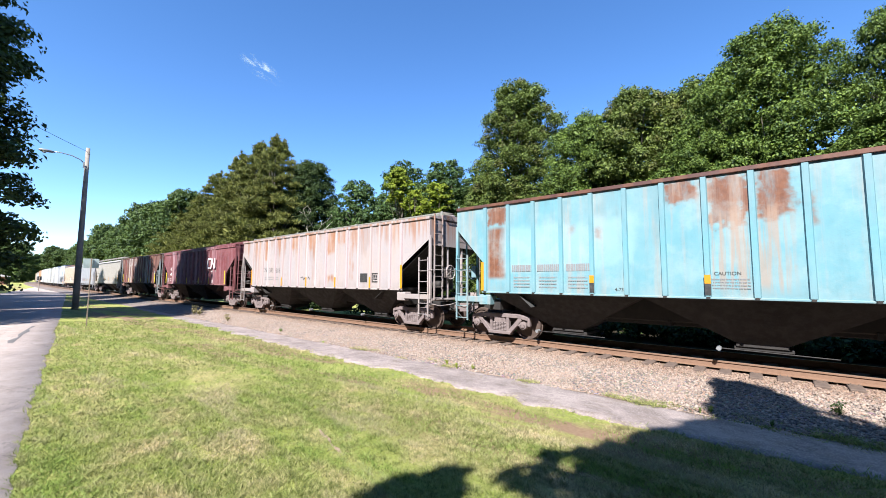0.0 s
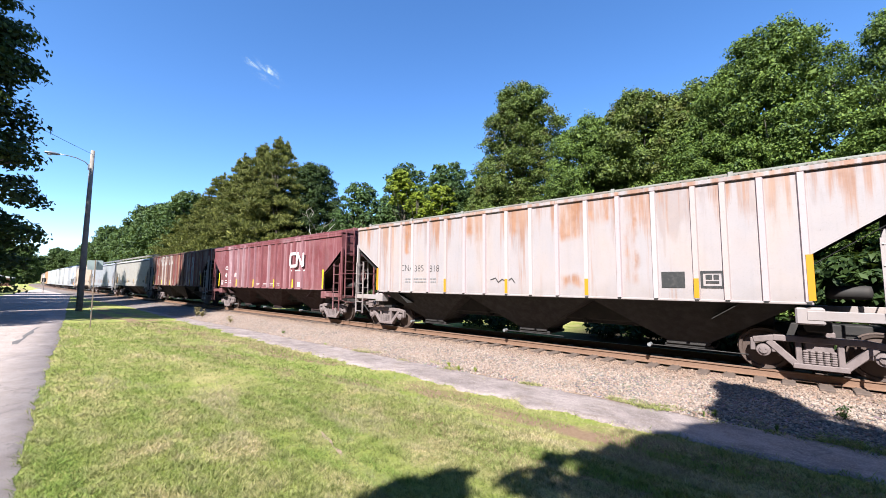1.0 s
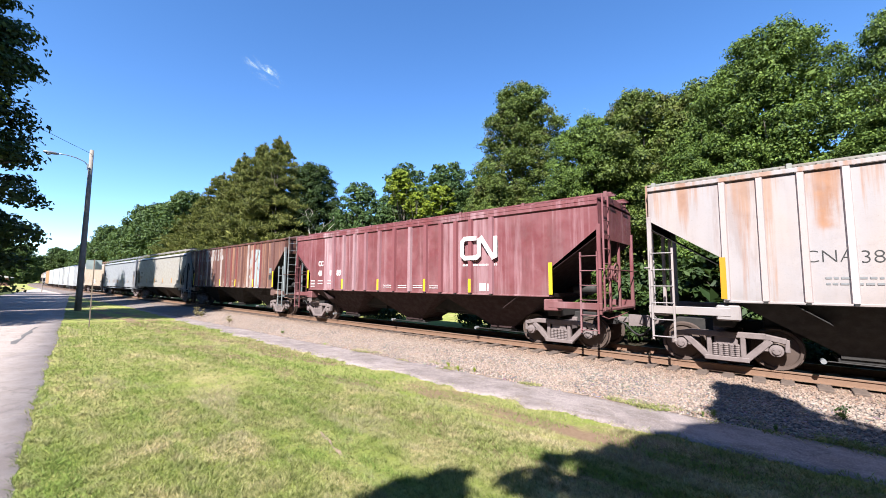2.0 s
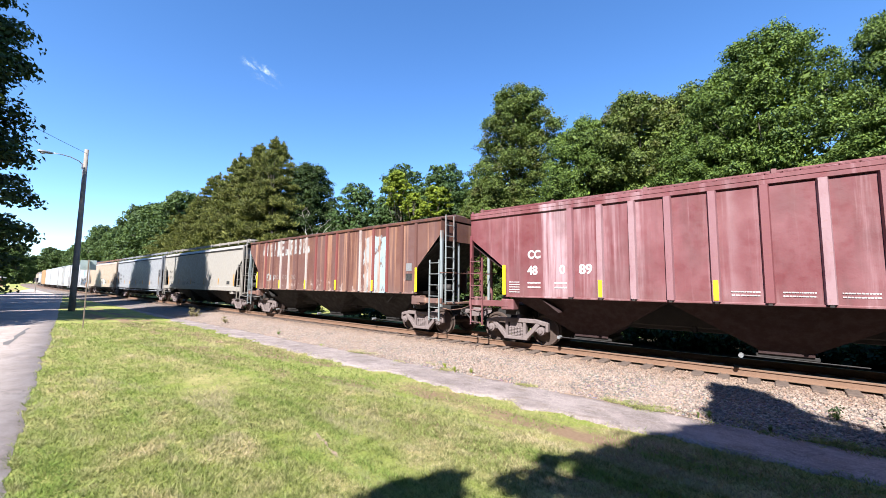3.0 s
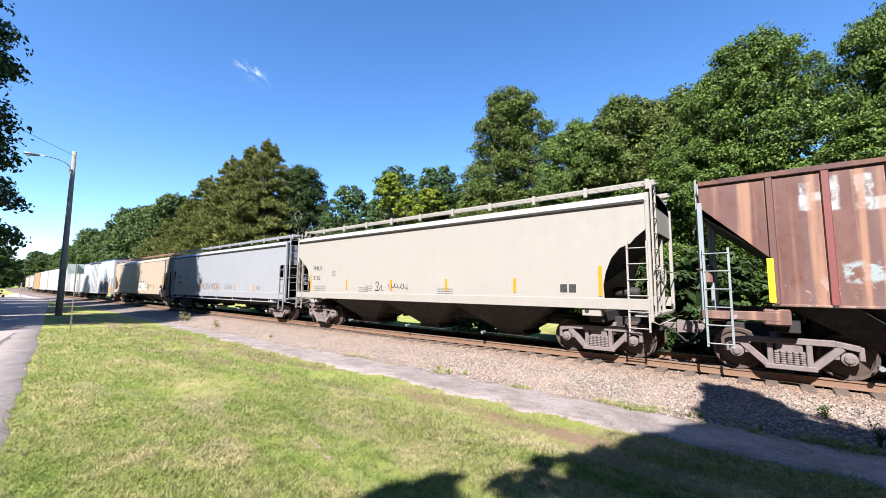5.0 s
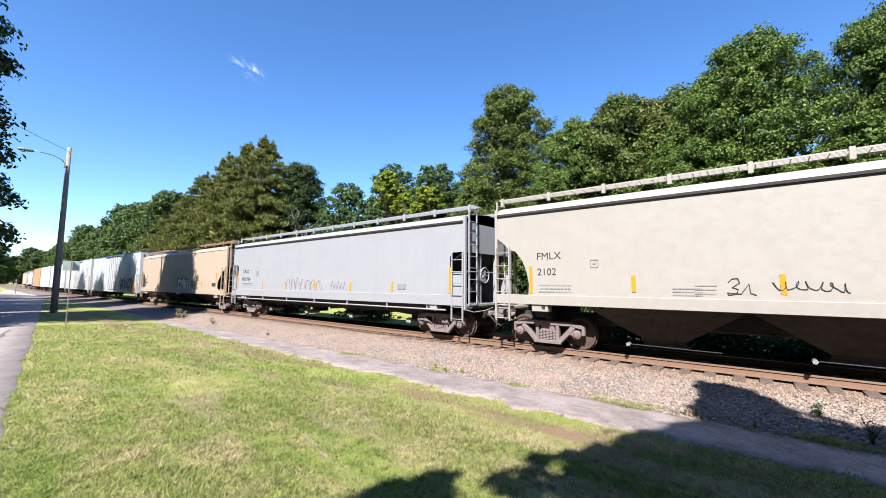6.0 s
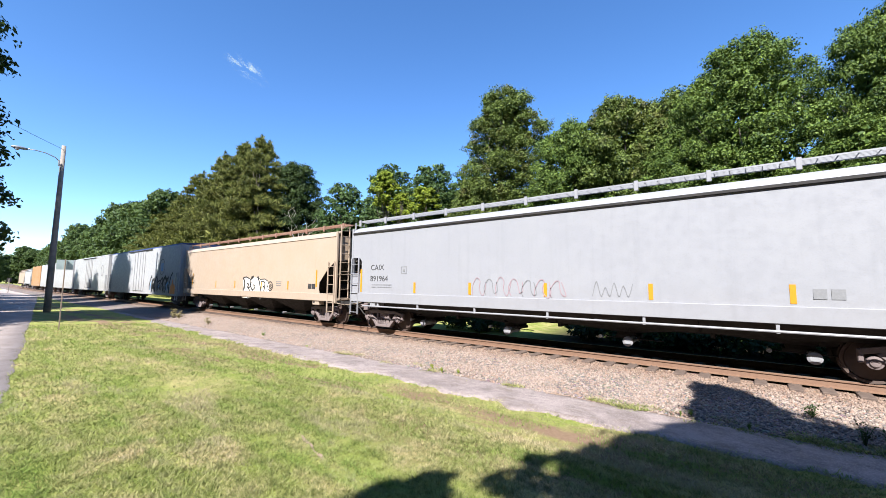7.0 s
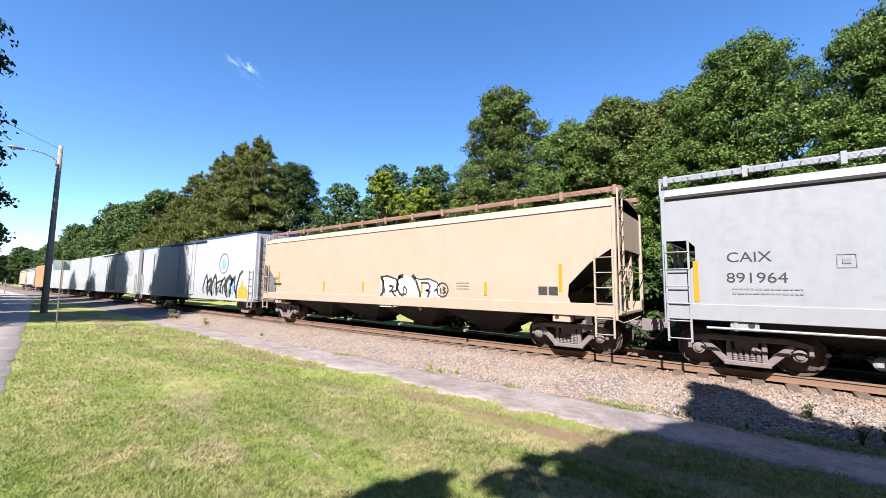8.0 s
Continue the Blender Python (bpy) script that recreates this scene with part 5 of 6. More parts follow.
P_BEIGE = car_paint("beige_paint", (0.282, 0.257, 0.227), 0.06, 0.0, (0.297, 0.271, 0.234), 0.4, 0.12, seed=5, rough=0.42)
P_GREY = car_paint("light_grey_paint", (0.241, 0.243, 0.257), 0.10, 0.0, (0.260, 0.260, 0.268), 0.4, 0.10, seed=6, rough=0.42)
P_TAN = car_paint("tan_paint", (0.338, 0.258, 0.188), 0.06, 0.03, (0.350, 0.286, 0.226), 0.5, 0.12, seed=7, rough=0.45)
P_REEFER = car_paint("white_reefer_paint", (0.336, 0.336, 0.341), 0.06, 0.02, (0.363, 0.363, 0.363), 0.3, 0.2, seed=8, rough=0.4)
P_PALE = car_paint("plain_white_paint", (0.331, 0.326, 0.319), 0.06, 0.03, (0.358, 0.352, 0.348), 0.3, 0.2, seed=9, rough=0.4)
P_ORANGE = car_paint("faded_orange", (0.306, 0.153, 0.055), 0.1, 0.1, (0.334, 0.209, 0.116), 0.5, 0.2, seed=10)
P_ROOFRED = car_paint("rusty_roof", (0.074, 0.033, 0.028), 0.3, 0.6, (0.092, 0.047, 0.037), 0.4, 0.1, seed=11)
P_ROOFGREY = car_paint("mossy_roof", (0.194, 0.200, 0.176), 0.3, 0.3, (0.231, 0.231, 0.203), 0.4, 0.1, seed=12)
P_BLUETOP = car_paint("deep_blue_roof", (0.009, 0.033, 0.125), 0.1, 0.1, (0.024, 0.047, 0.139), 0.3, 0.1, seed=13)
P_TANWALK = car_paint("rusty_tan_roof", (0.234, 0.126, 0.087), 0.2, 0.4, (0.324, 0.252, 0.188), 0.4, 0.1, seed=14)
P_ENDPALE = car_paint("chipped_pale_ends", (0.209, 0.241, 0.246), 0.2, 0.5, (0.278, 0.278, 0.268), 0.5, 0.2, seed=20)
# Belly paints: car colours darkened to hold the shade under the cars.
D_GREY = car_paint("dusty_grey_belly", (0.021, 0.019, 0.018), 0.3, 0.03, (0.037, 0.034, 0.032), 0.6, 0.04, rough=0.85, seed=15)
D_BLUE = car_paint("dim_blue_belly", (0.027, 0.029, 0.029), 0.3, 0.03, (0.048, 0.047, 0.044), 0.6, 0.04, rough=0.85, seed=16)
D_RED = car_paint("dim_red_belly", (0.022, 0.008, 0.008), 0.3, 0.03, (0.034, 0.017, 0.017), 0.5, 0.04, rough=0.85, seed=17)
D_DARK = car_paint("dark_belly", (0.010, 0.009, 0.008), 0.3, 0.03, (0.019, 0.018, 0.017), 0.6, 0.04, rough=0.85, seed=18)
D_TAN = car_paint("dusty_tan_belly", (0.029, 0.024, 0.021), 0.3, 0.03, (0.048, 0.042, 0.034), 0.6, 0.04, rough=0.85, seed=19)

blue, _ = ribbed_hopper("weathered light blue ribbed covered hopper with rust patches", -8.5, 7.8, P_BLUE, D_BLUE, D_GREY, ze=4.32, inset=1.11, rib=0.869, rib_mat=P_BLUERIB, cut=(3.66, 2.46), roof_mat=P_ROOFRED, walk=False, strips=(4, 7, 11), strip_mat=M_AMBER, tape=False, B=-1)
letters("CAUTION", 0.11, -0.75, 2.02, M_INK, blue)
bars(-0.85, 1.93, 0.75, 0.035, 4, M_GREYINK, blue, seed=1)
for i, x in enumerate((-5.95, -5.1, -4.2)):
    bars(x, 2.26, 0.78, 0.32, 1, M_GREYINK, blue, seed=60 + i)
    bars(x + 0.05, 1.98, 0.55, 0.05, 4, M_GREYINK, blue, seed=2 + i)
letters("4-73", 0.12, -2.9, 1.62, M_INK, blue)

white, _ = ribbed_hopper("dirty white ribbed covered hopper with orange rust streaks", -26.0, -9.8, P_WHITE, D_DARK, D_GREY, ze=4.20, posts=[-6.58 + 0.657 * i for i in range(3)] + [-4.61 + 0.8464 * i for i in range(12)] + [5.27 + 0.657 * i for i in range(3)], inset=1.47, rib_mat=P_WHITERIB, roof_mat=P_WHITE, walk_mat=P_ROOFGREY, strips=(5, 8, 11, 14), strip_mat=M_AMBER, B=1)
letters("CNA", 0.35, -5.30, 2.33, M_INK, white, stretch=0.98, bold=-0.006)
letters("385", 0.35, -4.52, 2.30, M_INK, white, stretch=0.98, bold=-0.006)
letters("818", 0.35, -3.74, 2.28, M_INK, white, stretch=0.98, bold=-0.006)
plate(3.98, 4.47, 1.79, 2.17, M_INK, white, "dark_placard")
for k in ((4.78, 4.83, 1.79, 2.18), (5.18, 5.23, 1.79, 2.18), (4.83, 5.18, 2.13, 2.18), (4.83, 5.18, 1.79, 1.84), (4.88, 5.13, 1.90, 1.95), (4.88, 5.0, 1.99, 2.09), (5.03, 5.13, 1.99, 2.09)):
    plate(*k, M_INK, white, "placard_frame")
bars(-5.0, 2.02, 1.6, 0.06, 2, M_GREYINK, white, seed=7)
stroke([(-1.0, 1.98), (-0.8, 2.04), (-0.7, 1.9), (-0.55, 2.0), (-0.4, 1.92), (-0.2, 2.03), (-0.1, 1.9)], 0.025, M_INK, white)

red, _ = ribbed_hopper("faded oxide red ribbed covered hopper with yellow reflectors", -43.1, -27.25, P_RED, D_RED, D_RED, ze=4.17, cut=(3.4, 2.36), posts=[-4.45, -3.64, -2.83, -2.02, -1.12, -0.2, 0.71, 1.55, 2.3, 3.0, 3.65, 4.49], rib_w=0.19, rib_d=0.10, top_band=0.12, rib_mat=P_REDRIB, roof_mat=P_RED, strips=(1, 4, 7, 10), B=1)
letters("CC", 0.33, -5.80, 2.67, M_WHITEINK, red, bold=0.012, stretch=0.9)
letters("48", 0.36, -5.81, 2.18, M_WHITEINK, red, bold=0.012, stretch=0.9)
letters("0", 0.34, -4.80, 2.20, M_WHITEINK, red, bold=0.008)
letters("89", 0.36, -4.23, 2.19, M_WHITEINK, red, bold=0.012)
bars(-5.81, 1.93, 0.42, 0.07, 2, M_WHITEINK, red, seed=11)
bars(-4.95, 1.93, 0.36, 0.07, 2, M_WHITEINK, red, seed=18)
bars(-6.45, 1.95, 0.36, 0.04, 5, M_WHITEINK, red, seed=19)
for i in range(4):
    bars(-0.85 + i * 0.86, 1.76, 0.5, 0.04, 2, M_WHITEINK, red, seed=12 + i)
M_PINK = plain("faded_pink_spray", (0.265, 0.185, 0.198), 0.6, 0, 0.4, (0.25, 0.235, 0.245), 6)
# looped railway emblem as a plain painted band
stroke([(3.95, 3.38), (3.45, 3.38), (3.35, 3.28), (3.35, 2.82), (3.45, 2.72), (3.95, 2.72), (4.05, 2.80), (4.05, 3.30), (4.15, 3.36), (4.60, 2.72), (4.70, 2.76), (4.70, 3.40)], 0.15, M_WHITEINK, red, "emblem", -HALF - 0.118, "white looped emblem")
bars(3.3, 2.48, 1.4, 0.10, 1, M_WHITEINK, red, seed=17)
for k in (4.0, 4.32):
    plate(k, k + 0.26, 1.62, 1.86, M_WHITEINK, red, "white_placard")

brown, _ = ribbed_hopper("rust-brown ribbed covered hopper with pale blue patch", -60.0, -44.45, P_BROWN, D_DARK, D_DARK, ze=4.22, cut=(3.72, 2.5), roof_mat=P_ROOFRED, walk=False, inset=1.19, posts=[-6.52] + [-5.66 + 0.879 * i for i in range(14)] + [6.53], rib_mat=P_BROWNRIB, strips=(3, 6, 9, 12), B=-1, end_mat=P_ENDPALE)
plate(6.0, 6.3, 2.36, 2.66, M_GREYINK, brown, "worn_placard")
plate(5.98, 6.32, 2.0, 2.26, M_INK, brown, "dark_placard")
M_WORN = plain("worn_pale_paint", (0.20, 0.145, 0.130), 0.7, 0, 0.6, (0.115, 0.062, 0.052), 14)
for x in (-4.5, -4.22, -3.55, -3.28, -2.67, -2.40):      # worn, rounded number blocks
    stroke([(x + 0.085 * math.cos(k * 0.785), 2.17 + 0.11 * math.sin(k * 0.785)) for k in range(9)], 0.045, M_WORN, brown, "worn_number_block")

ROUND = [(1.10, 1.57), (1.12, 1.9), (1.05, 2.25), (0.90, 2.62), (0.68, 2.88), (0.42, 2.98), (0.30, 3.12), (0.0, 3.36)]
beige, _ = smooth_hopper("clean beige smooth-sided covered hopper with rounded end openings", -77.2, -61.1, P_BEIGE, D_DARK, 1.57, 4.05, ROUND, 0.28, 3, [(s * 6.86, 1.62, 2.42) for s in (-1, 1)] + [(-4.05, 1.70, 2.12), (-1.2, 1.70, 2.12), (1.6, 1.70, 2.12), (4.3, 1.7, 2.12)], M_AMBER, bay_mat=D_TAN, B=1)
letters("FMLX", 0.29, -6.68, 2.61, M_INK, beige, stretch=1.06, bold=0.0)
letters("2102", 0.29, -6.66, 2.15, M_INK, beige, stretch=1.02, bold=0.0)
bars(-6.6, 1.86, 0.95, 0.05, 3, M_GREYINK, beige, seed=21)
for k in (5.75, 6.0):
    plate(k, k + 0.2, 1.72, 1.94, M_INK, beige, "small_placard")
bars(-3.2, 1.80, 0.6, 0.04, 3, M_GREYINK, beige, seed=22)
bars(1.2, 1.78, 0.7, 0.04, 3, M_GREYINK, beige, seed=23)
stroke([(-2.12, 1.95), (-2.05, 2.03), (-1.95, 2.04), (-1.92, 1.94), (-2.05, 1.84), (-1.95, 1.80), (-1.98, 1.70), (-2.12, 1.67), (-2.14, 1.72), (-1.9, 1.70), (-1.76, 1.92), (-1.74, 1.72), (-1.64, 1.68)], 0.018, M_INK, beige, "graffiti")
stroke([(-1.38 + 0.0205 * i + 0.05 * math.cos(i * 0.75 + math.sin(i * 0.3)), 1.86 + (0.05 + 0.07 * math.sin(i * 0.41) ** 2) * math.sin(i * 0.75)) for i in range(58)], 0.016, M_INK, beige, "graffiti")
for k in ((-5.12, -5.10, 2.34, 2.56), (-4.92, -4.90, 2.34, 2.56), (-5.10, -4.92, 2.54, 2.56), (-5.10, -4.92, 2.34, 2.36), (-5.05, -4.97, 2.42, 2.48)):
    plate(*k, M_GREYINK, beige, "placard_frame")
bars(-2.75, 1.88, 0.42, 0.05, 3, M_PINK, beige, seed=24)

HOLE = [(0.18, 2.27), (0.48, 2.27), (0.62, 2.40), (0.62, 2.82), (0.48, 2.97), (0.18, 2.97)]
FULL = [(0.0, 1.5), (0.0, 2.27)] + HOLE + [(0.0, 2.98)]
grey, _ = smooth_hopper("light grey long smooth-sided covered hopper with faint graffiti", -96.0, -78.45, P_GREY, D_DARK, 1.5, 4.03, FULL, 0.36, 4, [(s * 8.16, 1.55, 2.48) for s in (-1, 1)] + [(-2.67, 1.56, 1.95), (-0.03, 1.56, 1.95), (2.7, 1.56, 1.95), (5.3, 1.56, 1.95), (-5.14, 1.56, 1.95)], M_AMBER, B=1, bay_bottom=0.52, low=dict(low_w=0.5, half_low=0.32, peak=0.80), spread=1.165)
letters("CAIX", 0.31, -7.58, 2.44, M_INK, grey, stretch=1.08, bold=0.0)
letters("891964", 0.31, -7.60, 1.99, M_INK, grey, stretch=1.12, bold=0.0)
bars(-7.50, 1.85, 1.15, 0.05, 2, M_GREYINK, grey, seed=31)
for k in ((-5.84, -5.825, 2.28, 2.55), (-5.575, -5.56, 2.28, 2.55), (-5.825, -5.575, 2.535, 2.55), (-5.825, -5.575, 2.28, 2.295), (-5.76, -5.64, 2.36, 2.46)):
    plate(*k, M_GREYINK, grey, "placard_frame")
for k in (5.6, 5.86):
    plate(k, k + 0.2, 1.66, 1.86, M_GREYINK, grey, "small_placard")
bm = tube(bmesh.new(), [(-8.0, -HALF - 0.02, 0.98), (8.0, -HALF - 0.02, 0.98)], 0.028, 7)
part("side_pipe", bm, P_GREY, grey, "long pale grey discharge pipe")
for i in range(7):
    part("pipe_hanger", box(bmesh.new(), -7.5 + 2.5 * i, -7.44 + 2.5 * i, -HALF - 0.03, -HALF + 0.02, 0.94, 1.16), P_GREY, grey)
for i in range(4):
    c = -5.25 + 3.62 * i
    bm = lathe(bmesh.new(), [(0.08, -0.98), (0.13, -0.96), (0.13, -0.86), (0.09, -0.82), (0.09, -0.2)], 14)
    o = part("outlet_nozzle", bm, P_GREY, grey, "pale round pneumatic outlet")
    o.matrix_basis = pose(c, 0, 0.42)
zig = lambda x, n, w, h, z, r: [(x + w * i / n, z + (h if i % 2 else 0) * r.uniform(0.6, 1.1)) for i in range(n + 1)]
spray = random.Random(21)
for i in range(7):
    x, a, b = -2.5 + 0.44 * i, spray.uniform(-0.08, 0.08), spray.uniform(-0.12, 0.12)
    stroke(rounded([(x + a, 1.55), (x - 0.05, 1.80 + b), (x + 0.1, 2.06 + b), (x + 0.24, 2.0), (x + 0.26 + a, 1.75), (x + 0.34, 1.6 + a), (x + 0.44, 1.72 + b), (x + 0.42 + b, 1.98)]), 0.024, M_GREYINK if i % 3 == 1 else M_PINK, grey, "graffiti")
stroke(rounded(zig(1.3, 9, 1.0, 0.36, 1.62, random.Random(2))), 0.016, M_GREYINK, grey, "graffiti")

SLANT = [(1.18, 1.42), (1.25, 1.60), (1.22, 1.92), (0.62, 2.52), (0.0, 2.92)]
tan, _ = smooth_hopper("tan covered hopper with black graffiti and rusty roof walkway", -115.1, -97.15, P_TAN, D_DARK, 1.42, 4.02, SLANT, 0.34, 4, [(7.52, 1.72, 2.5), (5.05, 1.56, 1.98), (2.35, 1.56, 1.98), (-0.9, 1.56, 1.98), (-3.6, 1.56, 1.98), (-7.5, 1.72, 2.5)], M_AMBER, roof_mat=P_TAN, walk_mat=P_TANWALK, B=1, lip=False)
for k in (6.86, 7.17):
    plate(k, k + 0.27, 1.62, 1.86, M_INK, tan, "black_placard")
bars(3.9, 1.95, 0.5, 0.05, 3, M_GREYINK, tan, seed=41)
letters("AEX", 0.26, -8.0, 2.05, M_INK, tan)
bars(-8.0, 1.85, 0.75, 0.16, 1, M_INK, tan, seed=43)
M_FILL = plain("cream_spray", (0.62, 0.57, 0.49), 0.6, 0, 0.25, (0.5, 0.42, 0.32), 5)
part("graffiti_fill", prism(bmesh.new(), [(0.15, 1.01), (0.26, 1.51), (0.13, 2.17), (0.61, 2.22), (1.08, 2.13), (1.33, 2.23), (1.77, 2.14), (1.91, 2.24), (2.24, 2.09), (2.74, 2.10), (3.13, 1.90), (3.18, 1.57), (3.22, 1.25), (3.02, 1.08), (2.36, 1.07), (1.89, 1.19), (1.61, 1.12), (0.91, 1.01)], -HALF - 0.010, -HALF - 0.006), M_FILL, tan, "pale sprayed letter fill")
for wide, pts in ((0.08, [(0.81, 1.61), (1.02, 1.44), (1.26, 1.35)]), (0.07, [(2.29, 1.95), (2.65, 1.94), (2.75, 1.82), (2.68, 1.70), (2.52, 1.67)]), (0.08, [(2.60, 1.37), (2.81, 1.35), (3.01, 1.42)]), (0.05, [(0.24, 2.22), (0.38, 1.82), (0.44, 1.52)]),
                  (0.12, [(0.18, 2.17), (0.33, 1.99), (0.33, 1.59), (0.16, 1.32), (0.13, 1.00)]),
                  (0.07, [(0.18, 2.17), (0.56, 2.21), (1.03, 2.09), (1.17, 1.89), (1.05, 1.64), (0.79, 1.60)]),
                  (0.08, [(0.66, 1.83), (0.89, 1.80), (0.81, 1.67), (0.67, 1.59)]),
                  (0.12, [(0.80, 1.34), (0.88, 0.98)]),
                  (0.10, [(1.28, 2.21), (1.13, 2.07), (1.07, 1.78), (1.25, 1.53), (1.45, 1.45)]),
                  (0.06, [(1.49, 1.81), (1.61, 1.68), (1.56, 1.50), (1.42, 1.55), (1.43, 1.73), (1.49, 1.81)]),
                  (0.15, [(1.16, 2.15), (1.42, 2.22)]),
                  (0.15, [(1.87, 2.23), (2.06, 2.06)]),
                  (0.05, [(1.98, 2.14), (2.24, 2.07), (2.69, 2.09), (3.04, 1.97), (3.17, 1.82)]),
                  (0.10, [(2.06, 2.03), (2.25, 1.62), (2.30, 1.38), (2.49, 1.37)]),
                  (0.09, [(2.57, 1.69), (2.72, 1.63), (2.62, 1.39), (2.58, 1.36)]),
                  (0.13, [(1.97, 1.20), (2.17, 1.14), (2.34, 0.98)]),
                  (0.06, [(2.92, 1.65), (3.07, 1.74), (3.09, 1.60)]),
                  (0.05, [(3.22, 1.77), (3.24, 1.59)]),
                  (0.05, [(3.32, 1.80), (3.42, 1.77), (3.34, 1.71), (3.44, 1.64), (3.32, 1.58)]),
                  (0.04, [(1.21, 1.32), (1.60, 1.23), (1.80, 1.06)])):
    stroke(pts, wide, M_INK, tan, "graffiti", -HALF - 0.016)
stroke([(3.30 + 0.25 * math.cos(k * 0.4488), 1.71 + 0.24 * math.sin(k * 0.4488)) for k in range(15)], 0.045, M_INK, tan, "graffiti", -HALF - 0.016)

M_EMB = plain("emblem_blue", (0.12, 0.32, 0.62), 0.5, 0, 0.2, (0.5, 0.6, 0.7), 8)
M_FLAME = plain("orange_spray", (0.72, 0.22, 0.03), 0.5, 0, 0.2, (0.75, 0.4, 0.1), 4)
w1, _ = reefer("white refrigerator car with spray paint and round blue emblem", -136.6, -116.3, P_REEFER, P_BLUETOP, P_REEFER)
ring = [(6.2 + 0.62 * math.cos(k * 0.349), 3.1 + 0.62 * math.sin(k * 0.349)) for k in range(19)]
stroke(ring, 0.09, M_GREYINK, w1, "emblem_ring", label="grey ring emblem")
# bulging spray-painted letters along the lower side, and an orange flame
spray = random.Random(12)
for i in range(7):
    x, a, b = 3.3 + i * 0.68, spray.uniform(-0.25, 0.25), spray.uniform(-0.35, 0.3)
    stroke([(x + a, 1.0 + spray.uniform(0, 0.3)), (x - 0.1, 1.6 + a), (x + 0.12 + b, 2.1 + b), (x + 0.42, 2.3 + b), (x + 0.6 + a, 2.0), (x + 0.5 + b, 1.5), (x + 0.7, 1.05 + abs(a))], spray.uniform(0.12, 0.26), M_INK, w1, "graffiti")
    stroke([(x + 0.2, 1.1 + abs(b)), (x + 0.25 + a, 1.6), (x + 0.4, 1.9 + b)], spray.uniform(0.1, 0.2), (M_EMB, M_INK, M_GREYINK)[i % 3], w1, "graffiti", -HALF - 0.018)
stroke([(8.1, 0.98), (8.05, 1.6), (8.4, 2.35), (8.75, 2.6)], 0.15, M_INK, w1, "graffiti")
part("graffiti", prism(bmesh.new(), [(8.25, 0.97), (9.55, 0.97), (9.5, 1.4), (9.15, 1.75), (8.95, 1.6), (8.8, 2.1), (8.6, 1.7), (8.35, 1.55)], -HALF - 0.012, -HALF - 0.008), M_FLAME, w1, "orange spray flame")
plate(5.98, 6.15, 2.75, 3.4, M_EMB, w1, "emblem_bar")
plate(6.25, 6.42, 2.75, 3.4, M_EMB, w1, "emblem_bar")
w2, _ = reefer("white refrigerator car with grey ring emblem and doors", -156.6, -138.0, P_PALE, P_PALE, P_PALE)
ring = [(6.9 + 0.6 * math.cos(k * 0.349), 3.1 + 0.6 * math.sin(k * 0.349)) for k in range(19)]
stroke(ring, 0.09, M_GREYINK, w2, "emblem_ring", label="grey ring emblem")
reefer("plain white closed refrigerator car in mixed shade", -174.6, -157.9, P_PALE, P_PALE, P_PALE, False)
reefer("plain white boxcar far down the train", -190.6, -175.9, P_PALE, P_PALE, P_PALE, False, "boxcar")
reefer("faded orange boxcar far down the train", -206.0, -191.9, P_ORANGE, P_ORANGE, P_ORANGE, False, "boxcar")
far1, _ = smooth_hopper("white smooth covered hopper near the train's tail", -221.0, -207.4, P_PALE, D_DARK, 1.5, 4.03, ROUND[:0] + SLANT, 0.3, 3, [], M_AMBER)
far2, _ = smooth_hopper("pale tan covered hopper at the train's tail", -238.0, -222.4, P_TAN, D_DARK, 1.5, 4.03, SLANT, 0.3, 3, [], M_AMBER)

# ---- street lamp, sign, wires, far things ----
def make_street_lamp():
    lamp = thing("street_lamp", "weathered wooden pole with a curved lamp arm", "street lamp", m=pose(-36.8, -8.1, float(ground_z(-8.1))))
    bm = tube(bmesh.new(), [(0, 0, -0.5), (0.02, 0, 4), (0.03, 0.0, 8), (0.0, 0, 11.4)], [0.19, 0.17, 0.14, 0.115], 12)
    part("pole", bm, M_WOODPOLE, lamp, "", True)
    bm = tube(bmesh.new(), [(0, -0.1, 10.2), (0, -0.35, 10.48), (0, -0.8, 10.66), (0, -1.3, 10.72), (0, -1.75, 10.70)], 0.032, 8)
    arm = part("arm", bm, M_GALV, lamp, "", True)
    part("bracket", box(bmesh.new(), -0.06, 0.06, -0.2, -0.08, 9.95, 10.35, 0.01), M_GALV, arm)
    bm = bmesh.new()
    loft(bm, [[(w * math.cos(k * 0.785), y, 10.68 + h * math.sin(k * 0.785)) for k in range(8)] for y, w, h in ((-1.65, 0.05, 0.05), (-1.8, 0.12, 0.09), (-2.1, 0.16, 0.11), (-2.32, 0.13, 0.09), (-2.42, 0.05, 0.04))])
    bmesh.ops.recalc_face_normals(bm, faces=bm.faces)
    head = part("lamp_head", bm, M_GALV, lamp, "grey cobra-head lamp housing", True)
    bm = lathe(bmesh.new(), [(0.02, 10.50), (0.10, 10.53), (0.13, 10.60)], 12, "z")
    bmesh.ops.translate(bm, verts=bm.verts, vec=(0, -2.15, 0))
    part("lens", bm, plain("lamp_lens", (0.6, 0.6, 0.58), 0.25, 0, 0.2), head)


